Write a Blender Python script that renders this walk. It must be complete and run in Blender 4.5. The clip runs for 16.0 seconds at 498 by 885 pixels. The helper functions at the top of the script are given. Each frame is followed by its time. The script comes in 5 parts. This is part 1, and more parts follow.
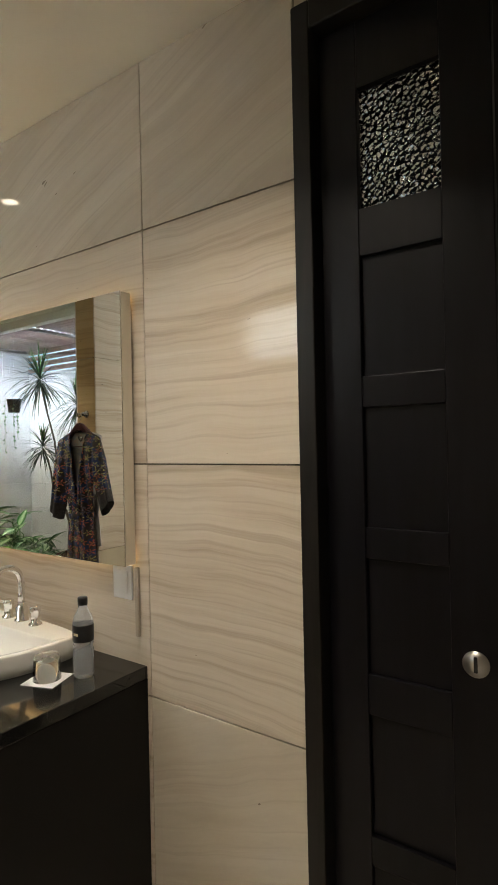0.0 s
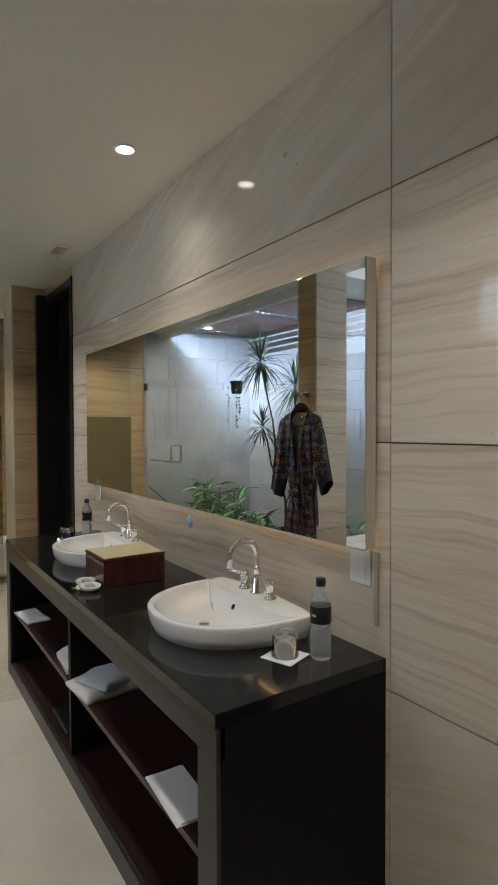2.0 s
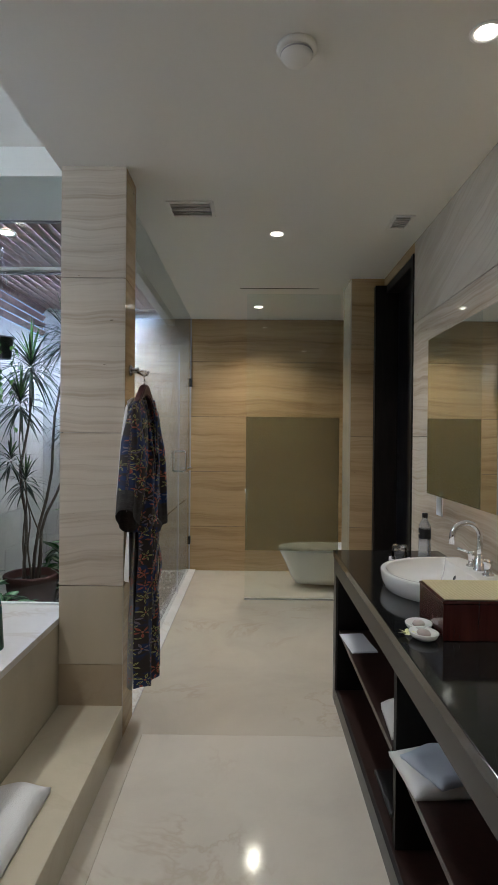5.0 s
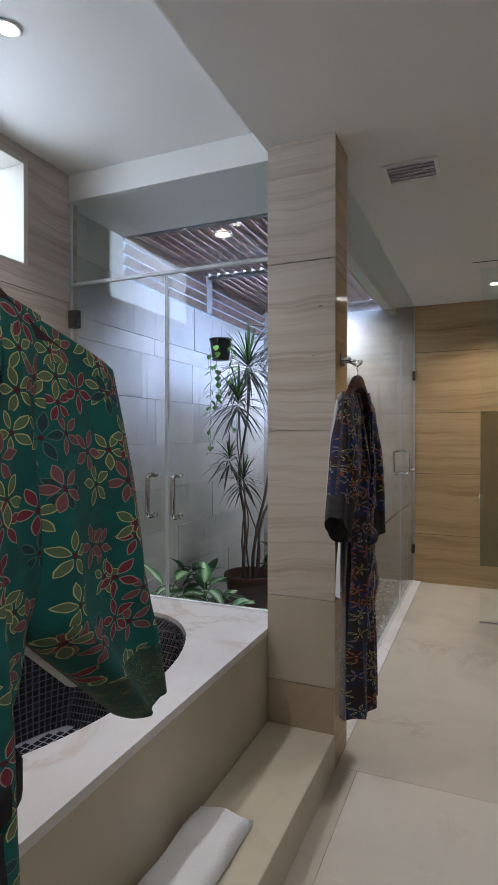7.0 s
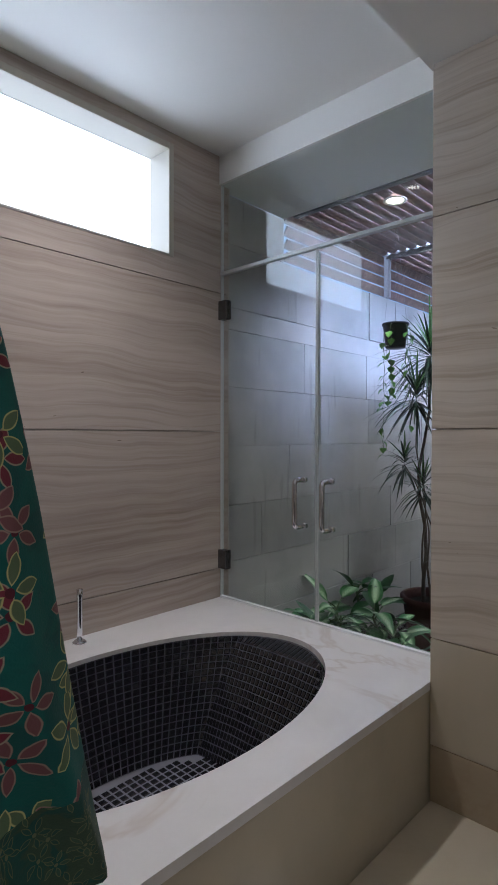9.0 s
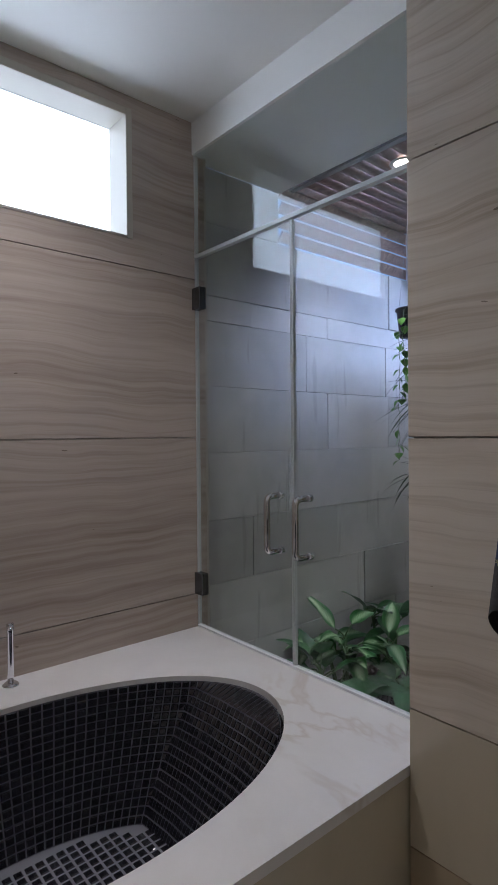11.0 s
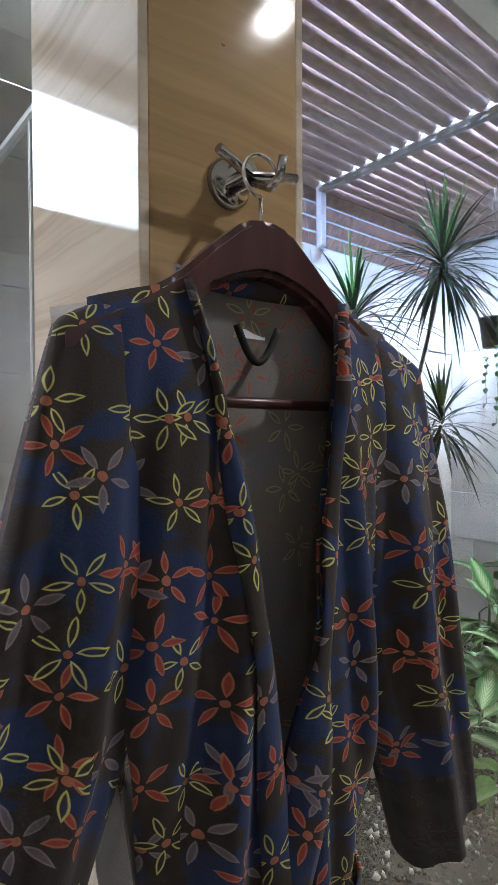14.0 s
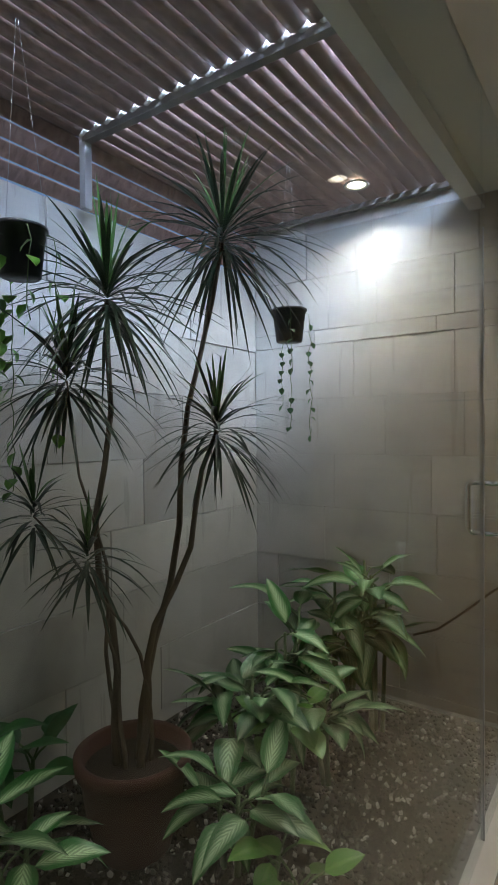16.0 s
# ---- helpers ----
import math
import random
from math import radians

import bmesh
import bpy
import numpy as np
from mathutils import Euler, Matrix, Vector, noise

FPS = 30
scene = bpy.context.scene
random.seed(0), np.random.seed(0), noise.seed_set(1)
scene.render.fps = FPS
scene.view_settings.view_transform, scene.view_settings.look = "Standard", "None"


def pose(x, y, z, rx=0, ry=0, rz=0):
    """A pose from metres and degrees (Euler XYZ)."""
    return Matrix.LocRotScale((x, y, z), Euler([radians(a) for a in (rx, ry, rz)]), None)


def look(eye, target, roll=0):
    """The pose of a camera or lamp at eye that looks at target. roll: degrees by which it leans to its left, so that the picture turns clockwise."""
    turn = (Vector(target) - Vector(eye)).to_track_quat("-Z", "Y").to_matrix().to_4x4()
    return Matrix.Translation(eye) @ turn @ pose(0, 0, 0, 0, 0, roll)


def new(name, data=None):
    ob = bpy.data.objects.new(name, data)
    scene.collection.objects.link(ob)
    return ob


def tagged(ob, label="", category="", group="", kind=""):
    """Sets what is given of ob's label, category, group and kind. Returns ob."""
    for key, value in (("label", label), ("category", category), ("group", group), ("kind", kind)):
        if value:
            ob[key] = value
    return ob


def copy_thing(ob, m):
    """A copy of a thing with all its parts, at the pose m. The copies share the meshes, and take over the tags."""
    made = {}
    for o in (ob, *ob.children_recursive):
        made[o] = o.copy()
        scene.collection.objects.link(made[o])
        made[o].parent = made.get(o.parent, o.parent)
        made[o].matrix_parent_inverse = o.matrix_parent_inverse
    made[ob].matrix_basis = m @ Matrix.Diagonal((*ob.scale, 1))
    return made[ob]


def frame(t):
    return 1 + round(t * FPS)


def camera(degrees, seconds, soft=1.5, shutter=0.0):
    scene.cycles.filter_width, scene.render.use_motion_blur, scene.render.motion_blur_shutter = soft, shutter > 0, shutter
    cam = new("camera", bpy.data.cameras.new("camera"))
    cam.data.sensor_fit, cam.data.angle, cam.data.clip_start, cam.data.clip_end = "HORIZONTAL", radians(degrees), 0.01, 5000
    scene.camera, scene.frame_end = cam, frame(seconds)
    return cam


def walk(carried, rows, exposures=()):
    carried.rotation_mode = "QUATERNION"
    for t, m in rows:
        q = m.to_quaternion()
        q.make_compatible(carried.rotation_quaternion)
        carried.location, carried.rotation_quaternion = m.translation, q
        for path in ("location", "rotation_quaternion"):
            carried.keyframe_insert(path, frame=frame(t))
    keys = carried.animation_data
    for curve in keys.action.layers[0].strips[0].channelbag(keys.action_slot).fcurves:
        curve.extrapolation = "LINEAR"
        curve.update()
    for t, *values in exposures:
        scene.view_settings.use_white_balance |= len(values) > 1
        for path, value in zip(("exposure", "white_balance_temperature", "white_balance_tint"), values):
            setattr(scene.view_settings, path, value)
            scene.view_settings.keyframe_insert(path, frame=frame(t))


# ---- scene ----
cam = camera(48.0, 16.0)
PATH = [
    (0, (-0.019, 0.214, 1.582), (-1.18, 1.843, 1.586), -1.2),
    (0.5, (-0.015, 0.174, 1.582), (-1.379, 1.636, 1.575), -0.9),
    (1, (-0.025, 0.155, 1.585), (-1.538, 1.462, 1.56), -0.6),
    (1.5, (-0.079, 0.178, 1.58), (-1.697, 1.353, 1.54), -0.4),
    (2, (-0.186, 0.214, 1.566), (-1.848, 1.324, 1.517), -0.2),
    (2.5, (-0.28, 0.255, 1.555), (-1.981, 1.306, 1.507), -0.1),
    (3, (-0.372, 0.339, 1.547), (-2.151, 1.251, 1.504), -0.2),
    (3.5, (-0.461, 0.416, 1.534), (-2.354, 1.059, 1.5), -0.3),
    (4, (-0.581, 0.436, 1.529), (-2.532, 0.876, 1.498), 0.0),
    (4.5, (-0.699, 0.432, 1.513), (-2.687, 0.646, 1.491), 0.4),
    (7, (-1.133, 0.41, 1.493), (-2.973, -0.373, 1.474), -0.0),
    (7.5, (-1.252, 0.395, 1.497), (-3.017, -0.546, 1.472), 0.1),
    (8, (-1.386, 0.392, 1.498), (-3.056, -0.708, 1.469), -0.0),
    (8.5, (-1.506, 0.39, 1.492), (-3.058, -0.872, 1.467), 0.1),
    (11, (-2.212, 0.372, 1.534), (-3.507, -1.152, 1.506), -0.5),
    (11.5, (-2.369, 0.344, 1.543), (-3.655, -1.188, 1.509), -0.4),
    (12, (-2.542, 0.315, 1.551), (-3.832, -1.213, 1.511), -0.4),
    (12.5, (-2.718, 0.321, 1.553), (-4.015, -1.201, 1.514), -0.6),
    (13, (-2.928, 0.346, 1.563), (-4.221, -1.18, 1.527), -0.4),
    (13.5, (-3.102, 0.328, 1.563), (-4.377, -1.213, 1.519), -0.1),
    (14, (-3.278, 0.311, 1.56), (-4.551, -1.231, 1.517), -0.2),
    (14.5, (-3.447, 0.31, 1.555), (-4.728, -1.227, 1.523), -0.3),
    (15, (-3.646, 0.28, 1.567), (-4.959, -1.228, 1.538), -0.5),
    (15.5, (-3.773, 0.246, 1.567), (-5.23, -1.124, 1.536), -0.5),
    (16, (-3.92, 0.181, 1.569), (-5.568, -0.951, 1.536), -0.5),
]
EXPOSURES = [
    (0.0, 1.0, 7100, 10),
    (0.6, 1.15, 6500, 10),
    (1.2, 0.7, 6150, 10),
    (2.5, 0.45, 6000, 11),
    (4.5, 0.38, 5800, 11),
    (7.0, 0.28, 5750, 17),
    (9.0, -0.08, 5700, 18),
    (11.0, -0.2, 5700, 19),
    (12.5, 0.18, 5700, 18),
    (13.5, 0.95, 5750, 16),
    (14.2, 1.05, 5900, 13),
    (15.0, 0.08, 6250, 11),
    (16.0, -0.55, 6600, 9),
]
walk(cam, [(t, look(eye, target, roll)) for t, eye, target, roll in PATH], EXPOSURES)

SKY, SUN, LAMP, STRIP, WINDOW, DAY = 0.15, 0.8, 8.5, 8.0, 6.4, 2900.0


# ---------------------------------------------------------------- world and lamps
world = bpy.data.worlds.new("sky")
scene.world = world
world.use_nodes = True
wn = world.node_tree.nodes
sky = wn.new("ShaderNodeTexSky")
sky.sky_type = "NISHITA"
sky.sun_disc = False
sky.sun_elevation = radians(55)
sky.sun_rotation = radians(20)
world.node_tree.links.new(sky.outputs["Color"], wn["Background"].inputs["Color"])
wn["Background"].inputs["Strength"].default_value = SKY

sun_data = bpy.data.lights.new("sun", "SUN")
sun_data.energy, sun_data.angle, sun_data.color = SUN, radians(12), (1.0, 0.95, 0.88)
new("sun", sun_data).matrix_world = look((0, 0, 20), (-6.5, -11.0, 0))


# ---------------------------------------------------------------- materials
def principled(name, colour=(0.5, 0.5, 0.5), rough=0.5, metal=0.0, coat=0.0):
    m = bpy.data.materials.new(name)
    m.use_nodes = True
    b = m.node_tree.nodes["Principled BSDF"]
    b.inputs["Base Color"].default_value = (*colour, 1)
    b.inputs["Roughness"].default_value = rough
    b.inputs["Metallic"].default_value = metal
    b.inputs["Coat Weight"].default_value = coat
    return m


class Nodes:
    """Short hand for building node trees."""

    def __init__(self, m):
        self.t = m.node_tree
        self.b = self.t.nodes.get("Principled BSDF")

    def add(self, kind, **props):
        n = self.t.nodes.new(kind)
        for k, v in props.items():
            setattr(n, k, v)
        return n

    def link(self, a, b):
        self.t.links.new(a, b)

    def put(self, socket, v):
        if isinstance(v, (int, float, tuple)):
            socket.default_value = v
        else:
            self.link(v, socket)

    def math(self, op, a, b=0.0, c=0.0):
        n = self.add("ShaderNodeMath", operation=op)
        for i, v in enumerate((a, b, c)):
            self.put(n.inputs[i], v)
        return n.outputs[0]

    def vmath(self, op, a, b=(0, 0, 0)):
        n = self.add("ShaderNodeVectorMath", operation=op)
        self.put(n.inputs[0], a)
        self.put(n.inputs[1], b)
        return n.outputs["Value"] if op in ("LENGTH", "DOT_PRODUCT") else n.outputs["Vector"]

    def noise(self, vec, scale, detail=4.0, rough=0.55, distort=0.0):
        n = self.add("ShaderNodeTexNoise")
        self.put(n.inputs["Vector"], vec)
        n.inputs["Scale"].default_value = scale
        n.inputs["Detail"].default_value = detail
        n.inputs["Roughness"].default_value = rough
        n.inputs["Distortion"].default_value = distort
        return n.outputs["Fac"]

    def ramp(self, fac, *stops):
        n = self.add("ShaderNodeValToRGB")
        e = n.color_ramp.elements
        while len(e) < len(stops):
            e.new(0.5)
        for el, (p, c) in zip(e, stops):
            el.position, el.color = p, (*c, 1)
        self.link(fac, n.inputs["Fac"])
        return n.outputs["Color"]

    def mix(self, fac, a, b, blend="MIX"):
        n = self.add("ShaderNodeMix", data_type="RGBA", blend_type=blend)
        self.put(n.inputs[0], fac)
        for s, v in ((n.inputs[6], a), (n.inputs[7], b)):
            self.put(s, (*v, 1) if isinstance(v, tuple) and len(v) == 3 else v)
        return n.outputs[2]

    def bump(self, height, strength=0.2, distance=0.01):
        n = self.add("ShaderNodeBump")
        n.inputs["Strength"].default_value = strength
        n.inputs["Distance"].default_value = distance
        self.link(height, n.inputs["Height"])
        self.link(n.outputs["Normal"], self.b.inputs["Normal"])

    def pos(self):
        return self.add("ShaderNodeNewGeometry").outputs["Position"]

    def rand(self):
        return self.add("ShaderNodeObjectInfo").outputs["Random"]

    def mapped(self, vec, loc=(0, 0, 0), rot=(0, 0, 0), scale=(1, 1, 1)):
        n = self.add("ShaderNodeMapping")
        self.put(n.inputs["Vector"], vec)
        n.inputs["Location"].default_value = loc
        n.inputs["Rotation"].default_value = rot
        n.inputs["Scale"].default_value = scale
        return n.outputs["Vector"]


def veined_stone(name, light, mid, dark, tilt=0.0, rough=0.03, stretch=15.0):
    """Cream stone with long wavy bands, honed and polished."""
    m = principled(name, light, rough)
    n = Nodes(m)
    p = n.pos()
    shift = n.add("ShaderNodeCombineXYZ")
    r = n.rand()
    n.put(shift.inputs["X"], n.math("MULTIPLY", r, 17.0))
    n.put(shift.inputs["Z"], n.math("MULTIPLY", r, 7.0))
    p = n.vmath("ADD", p, shift.outputs[0])
    if tilt:
        p = n.mapped(p, rot=(tilt * 0.6, tilt, 0))
    warp = n.noise(p, 1.1, 3)
    up = n.add("ShaderNodeCombineXYZ")
    n.put(up.inputs["Z"], n.math("MULTIPLY", n.math("SUBTRACT", warp, 0.5), 0.16))
    p = n.vmath("ADD", p, up.outputs[0])
    flat = n.mapped(p, scale=(0.55, 0.55, stretch))
    broad = n.noise(flat, 0.55, 3)
    fine = n.noise(flat, 2.6, 7, 0.62)
    thin = n.noise(n.mapped(p, scale=(0.5, 0.5, 34.0)), 1.4, 5, 0.6)
    pale = n.noise(n.mapped(p, loc=(4, 1, 9), scale=(0.5, 0.5, 26.0)), 1.3, 4, 0.6)
    cloud = n.noise(p, 3.0, 4)
    c = n.ramp(n.math("ADD", n.math("MULTIPLY", broad, 0.55), n.math("MULTIPLY", fine, 0.45)), (0.34, dark), (0.46, mid), (0.56, light), (0.68, mid))
    seam = n.ramp(thin, (0.52, (0, 0, 0)), (0.66, (1, 1, 1)))
    c = n.mix(n.math("MULTIPLY", seam, 0.5), c, dark)
    c = n.mix(n.math("MULTIPLY", n.ramp(pale, (0.56, (0, 0, 0)), (0.70, (1, 1, 1))), 0.35), c, tuple(min(1.0, v * 1.12) for v in light))
    c = n.mix(n.math("MULTIPLY", cloud, 0.35), c, light)
    spots = n.noise(n.mapped(p, scale=(6, 6, 22)), 2.0, 2)
    c = n.mix(n.math("MULTIPLY", n.math("GREATER_THAN", spots, 0.77), 0.6), c, (0.09, 0.06, 0.035))
    n.link(c, n.b.inputs["Base Color"])
    n.put(n.b.inputs["Roughness"], n.math("MULTIPLY_ADD", fine, 0.05, rough))
    n.b.inputs["Specular IOR Level"].default_value = 0.22
    n.bump(fine, 0.03, 0.003)
    return m


stone_wall = veined_stone("banded_cream_stone", (0.64, 0.575, 0.485), (0.57, 0.495, 0.40), (0.36, 0.285, 0.205))
stone_slant = veined_stone("slanting_cream_stone", (0.60, 0.55, 0.465), (0.52, 0.465, 0.38), (0.43, 0.375, 0.30), tilt=0.35, stretch=4.0)
# darker copies of the banded stone: bath recess, then far wall and pier faces
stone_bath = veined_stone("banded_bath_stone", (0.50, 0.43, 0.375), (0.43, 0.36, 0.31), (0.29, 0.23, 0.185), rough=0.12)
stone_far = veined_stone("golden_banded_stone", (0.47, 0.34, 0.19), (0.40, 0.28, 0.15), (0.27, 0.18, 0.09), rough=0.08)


def polished_floor(name, base, vein, rough=0.1, veins=0.24, gate=0.58):
    m = principled(name, base, rough)
    n = Nodes(m)
    p = n.pos()
    a = n.noise(p, 1.3, 6, 0.6, 0.8)
    b = n.noise(p, 7.0, 5)
    c = n.ramp(a, (0.3, tuple(v * 0.9 for v in base)), (0.5, base), (0.7, tuple(min(1, v * 1.06) for v in base)))
    line = n.math("ABSOLUTE", n.math("SUBTRACT", n.noise(p, 1.0, 5, 0.62, 1.2), 0.5))
    near = n.math("MULTIPLY", n.math("MAXIMUM", n.math("MULTIPLY_ADD", line, -40.0, 1.0), 0.0), n.ramp(n.noise(p, 0.9, 2), (gate - 0.06, (0, 0, 0)), (gate + 0.02, (1, 1, 1))))
    c = n.mix(n.math("MULTIPLY", near, veins), c, vein)
    c = n.mix(n.math("MULTIPLY", b, 0.12), c, vein)
    n.link(c, n.b.inputs["Base Color"])
    n.put(n.b.inputs["Roughness"], n.math("MULTIPLY_ADD", b, 0.12, rough - 0.05))
    return m


floor_stone = polished_floor("polished_cream_floor", (0.60, 0.55, 0.47), (0.33, 0.22, 0.12), 0.09)
floor_tan = polished_floor("tan_border_floor", (0.53, 0.475, 0.39), (0.30, 0.21, 0.12), 0.10)
column_foot = polished_floor("pale_column_foot", (0.52, 0.46, 0.35), (0.38, 0.29, 0.18), 0.14)
column_brown = polished_floor("brown_column_foot", (0.43, 0.35, 0.245), (0.28, 0.19, 0.11), 0.14)
deck_stone = polished_floor("pale_deck_marble", (0.76, 0.74, 0.72), (0.42, 0.30, 0.20), 0.16, 0.32, 0.5)
apron_stone = polished_floor("cream_apron_stone", (0.55, 0.49, 0.37), (0.42, 0.36, 0.25), 0.22)


def painted(name, colour, rough=0.6, scale=60.0, depth=0.05):
    m = principled(name, colour, rough)
    n = Nodes(m)
    p = n.pos()
    big = n.noise(p, 1.7, 3)
    n.link(n.mix(n.math("MULTIPLY", big, 0.25), colour, tuple(v * 0.9 for v in colour)), n.b.inputs["Base Color"])
    n.bump(n.noise(p, scale, 3), depth, 0.002)
    return m


white_paint = painted("white_ceiling_paint", (0.80, 0.79, 0.75))
reveal_paint = painted("cream_window_reveal", (0.50, 0.47, 0.40))
cream_paint = painted("plain_cream_paint", (0.6, 0.54, 0.44))
# near-black paint for unlit space, unseen covers and the ceiling's dark line
dark_void = painted("painted_darkness", (0.05, 0.045, 0.04))
grout = principled("dark_joint", (0.12, 0.10, 0.08), 0.9)
pale_joint = principled("pale_joint", (0.48, 0.43, 0.37), 0.8)


def dark_wood(name, base, rough=0.32, sheen=0.0):
    m = principled(name, base, rough, coat=sheen)
    n = Nodes(m)
    p = n.mapped(n.pos(), scale=(9, 9, 0.9))
    g = n.noise(p, 3.5, 6, 0.6, 0.6)
    c = n.ramp(g, (0.35, tuple(v * 0.6 for v in base)), (0.6, base), (0.8, tuple(v * 1.5 for v in base)))
    n.link(c, n.b.inputs["Base Color"])
    n.put(n.b.inputs["Roughness"], n.math("MULTIPLY_ADD", g, 0.2, rough - 0.08))
    n.bump(g, 0.08, 0.002)
    return m


door_wood = dark_wood("near_black_stained_wood", (0.004, 0.0035, 0.0055), 0.34, 0.0)
door_wood.node_tree.nodes["Principled BSDF"].inputs["Specular IOR Level"].default_value = 0.22
frame_wood = dark_wood("dark_frame_wood", (0.012, 0.010, 0.009), 0.38, 0.0)
frame_wood.node_tree.nodes["Principled BSDF"].inputs["Specular IOR Level"].default_value = 0.3
cabinet_wood = dark_wood("black_brown_cabinet_wood", (0.005, 0.004, 0.004), 0.5)
cabinet_wood.node_tree.nodes["Principled BSDF"].inputs["Specular IOR Level"].default_value = 0.25
shelf_wood = dark_wood("dark_red_brown_shelf_wood", (0.030, 0.013, 0.010), 0.3, 0.1)
mahogany = dark_wood("dark_mahogany", (0.075, 0.014, 0.012), 0.22, 0.5)
hanger_wood = dark_wood("dark_rosewood", (0.06, 0.017, 0.018), 0.3, 0.3)
slat_wood = dark_wood("weathered_brown_slat", (0.36, 0.235, 0.205), 0.5)
cap_white = painted("pale_worn_slat_end", (0.62, 0.60, 0.58), 0.6, 60.0, 0.2)

counter_stone = principled("black_polished_granite", (0.012, 0.012, 0.012), 0.09)
_n = Nodes(counter_stone)
_g = _n.noise(_n.pos(), 240.0, 3)
_n.link(_n.ramp(_g, (0.45, (0.008, 0.008, 0.008)), (0.66, (0.02, 0.02, 0.019)), (0.78, (0.06, 0.055, 0.05))), _n.b.inputs["Base Color"])
edge_stone = principled("grey_honed_edge", (0.026, 0.024, 0.023), 0.36)
duct_paint = principled("stone_coloured_duct", (0.40, 0.34, 0.27), 0.45)
ceramic = principled("white_glazed_ceramic", (0.82, 0.81, 0.78), 0.08, coat=0.4)
chrome = principled("chrome", (0.82, 0.83, 0.85), 0.07, 1.0)
steel = principled("brushed_steel", (0.55, 0.55, 0.56), 0.28, 1.0)
plastic_black = principled("black_plastic", (0.012, 0.012, 0.013), 0.45)
plastic_white = principled("white_plastic", (0.78, 0.79, 0.8), 0.4)
terracotta = painted("terracotta", (0.09, 0.032, 0.024), 0.75, 40.0, 0.2)
soil = painted("dark_soil", (0.035, 0.024, 0.017), 0.95, 90.0, 0.9)
mirror_glass = principled("silvered_mirror", (0.86, 0.89, 0.88), 0.012, 1.0)
beam_brown = principled("brown_grey_painted_steel", (0.16, 0.145, 0.135), 0.5, 0.1)
hinge_steel = principled("dark_chromed_hinge", (0.20, 0.20, 0.21), 0.25, 0.9)
grey_metal = principled("grey_painted_steel", (0.42, 0.42, 0.44), 0.4, 0.2)
paper = principled("white_paper", (0.76, 0.76, 0.80), 0.7)
sticker_blue = principled("blue_sticker", (0.25, 0.45, 0.75), 0.5)


def clear_glass(name, tint=(0.90, 0.96, 0.94), rough=0.0):
    m = principled(name, tint, rough)
    b = m.node_tree.nodes["Principled BSDF"]
    b.inputs["Transmission Weight"].default_value = 1.0
    b.inputs["IOR"].default_value = 1.5
    return m


def pane_glass(name, tint, low, high):
    """A thin sheet: straight-through light with a mirror film on top, stronger towards grazing."""
    m = bpy.data.materials.new(name)
    m.use_nodes = True
    t = m.node_tree
    t.nodes.clear()
    n = Nodes(m)
    out, mix = t.nodes.new("ShaderNodeOutputMaterial"), t.nodes.new("ShaderNodeMixShader")
    tr, gl, lw = t.nodes.new("ShaderNodeBsdfTransparent"), t.nodes.new("ShaderNodeBsdfGlossy"), t.nodes.new("ShaderNodeLayerWeight")
    tr.inputs["Color"].default_value = (*tint, 1)
    gl.inputs["Roughness"].default_value = 0.0
    n.put(mix.inputs[0], n.math("MULTIPLY_ADD", n.math("POWER", lw.outputs["Facing"], 4.0), high, low))
    t.links.new(tr.outputs[0], mix.inputs[1])
    t.links.new(gl.outputs[0], mix.inputs[2])
    t.links.new(mix.outputs[0], out.inputs[0])
    return m


pane = pane_glass("clear_sheet_glass", (0.955, 0.985, 0.985), 0.035, 0.6)
glass_solid = clear_glass("clear_drinking_glass", (0.95, 0.97, 0.96))
bottle_plastic = clear_glass("clear_bottle_plastic", (0.86, 0.92, 1.0), 0.04)
bottle_plastic.node_tree.nodes["Principled BSDF"].inputs["Transmission Weight"].default_value = 0.78
bottle_plastic.node_tree.nodes["Principled BSDF"].inputs["IOR"].default_value = 1.14
frosted = bpy.data.materials.new("frosted_film")
frosted.use_nodes = True
_t = frosted.node_tree
_t.nodes.clear()
_o, _x, _a, _d = (_t.nodes.new(k) for k in ("ShaderNodeOutputMaterial", "ShaderNodeMixShader", "ShaderNodeBsdfTransparent", "ShaderNodeBsdfDiffuse"))
_a.inputs["Color"].default_value, _d.inputs["Color"].default_value = (0.84, 0.83, 0.74, 1), (0.26, 0.24, 0.155, 1)
_x.inputs[0].default_value = 0.32
_t.links.new(_a.outputs[0], _x.inputs[1])
_t.links.new(_d.outputs[0], _x.inputs[2])
_t.links.new(_x.outputs[0], _o.inputs[0])
pebbled = clear_glass("pebbled_privacy_glass", (0.9, 0.86, 0.78), 0.06)
_n = Nodes(pebbled)
_v = _n.add("ShaderNodeTexVoronoi")
_n.put(_v.inputs["Vector"], _n.pos())
_v.inputs["Scale"].default_value = 75.0
_n.bump(_v.outputs["Distance"], 1.0, 0.03)


def glowing(name, colour, strength):
    m = bpy.data.materials.new(name)
    m.use_nodes = True
    t = m.node_tree
    t.nodes.clear()
    out, e = t.nodes.new("ShaderNodeOutputMaterial"), t.nodes.new("ShaderNodeEmission")
    e.inputs["Color"].default_value = (*colour, 1)
    e.inputs["Strength"].default_value = strength
    t.links.new(e.outputs[0], out.inputs[0])
    return m


lamp_glow = glowing("lamp_face", (1.0, 0.90, 0.72), 10.0)
strip_glow = glowing("warm_led_strip", (1.0, 0.72, 0.36), STRIP)
bright_sky = glowing("overcast_daylight", (0.88, 0.94, 1.0), WINDOW)


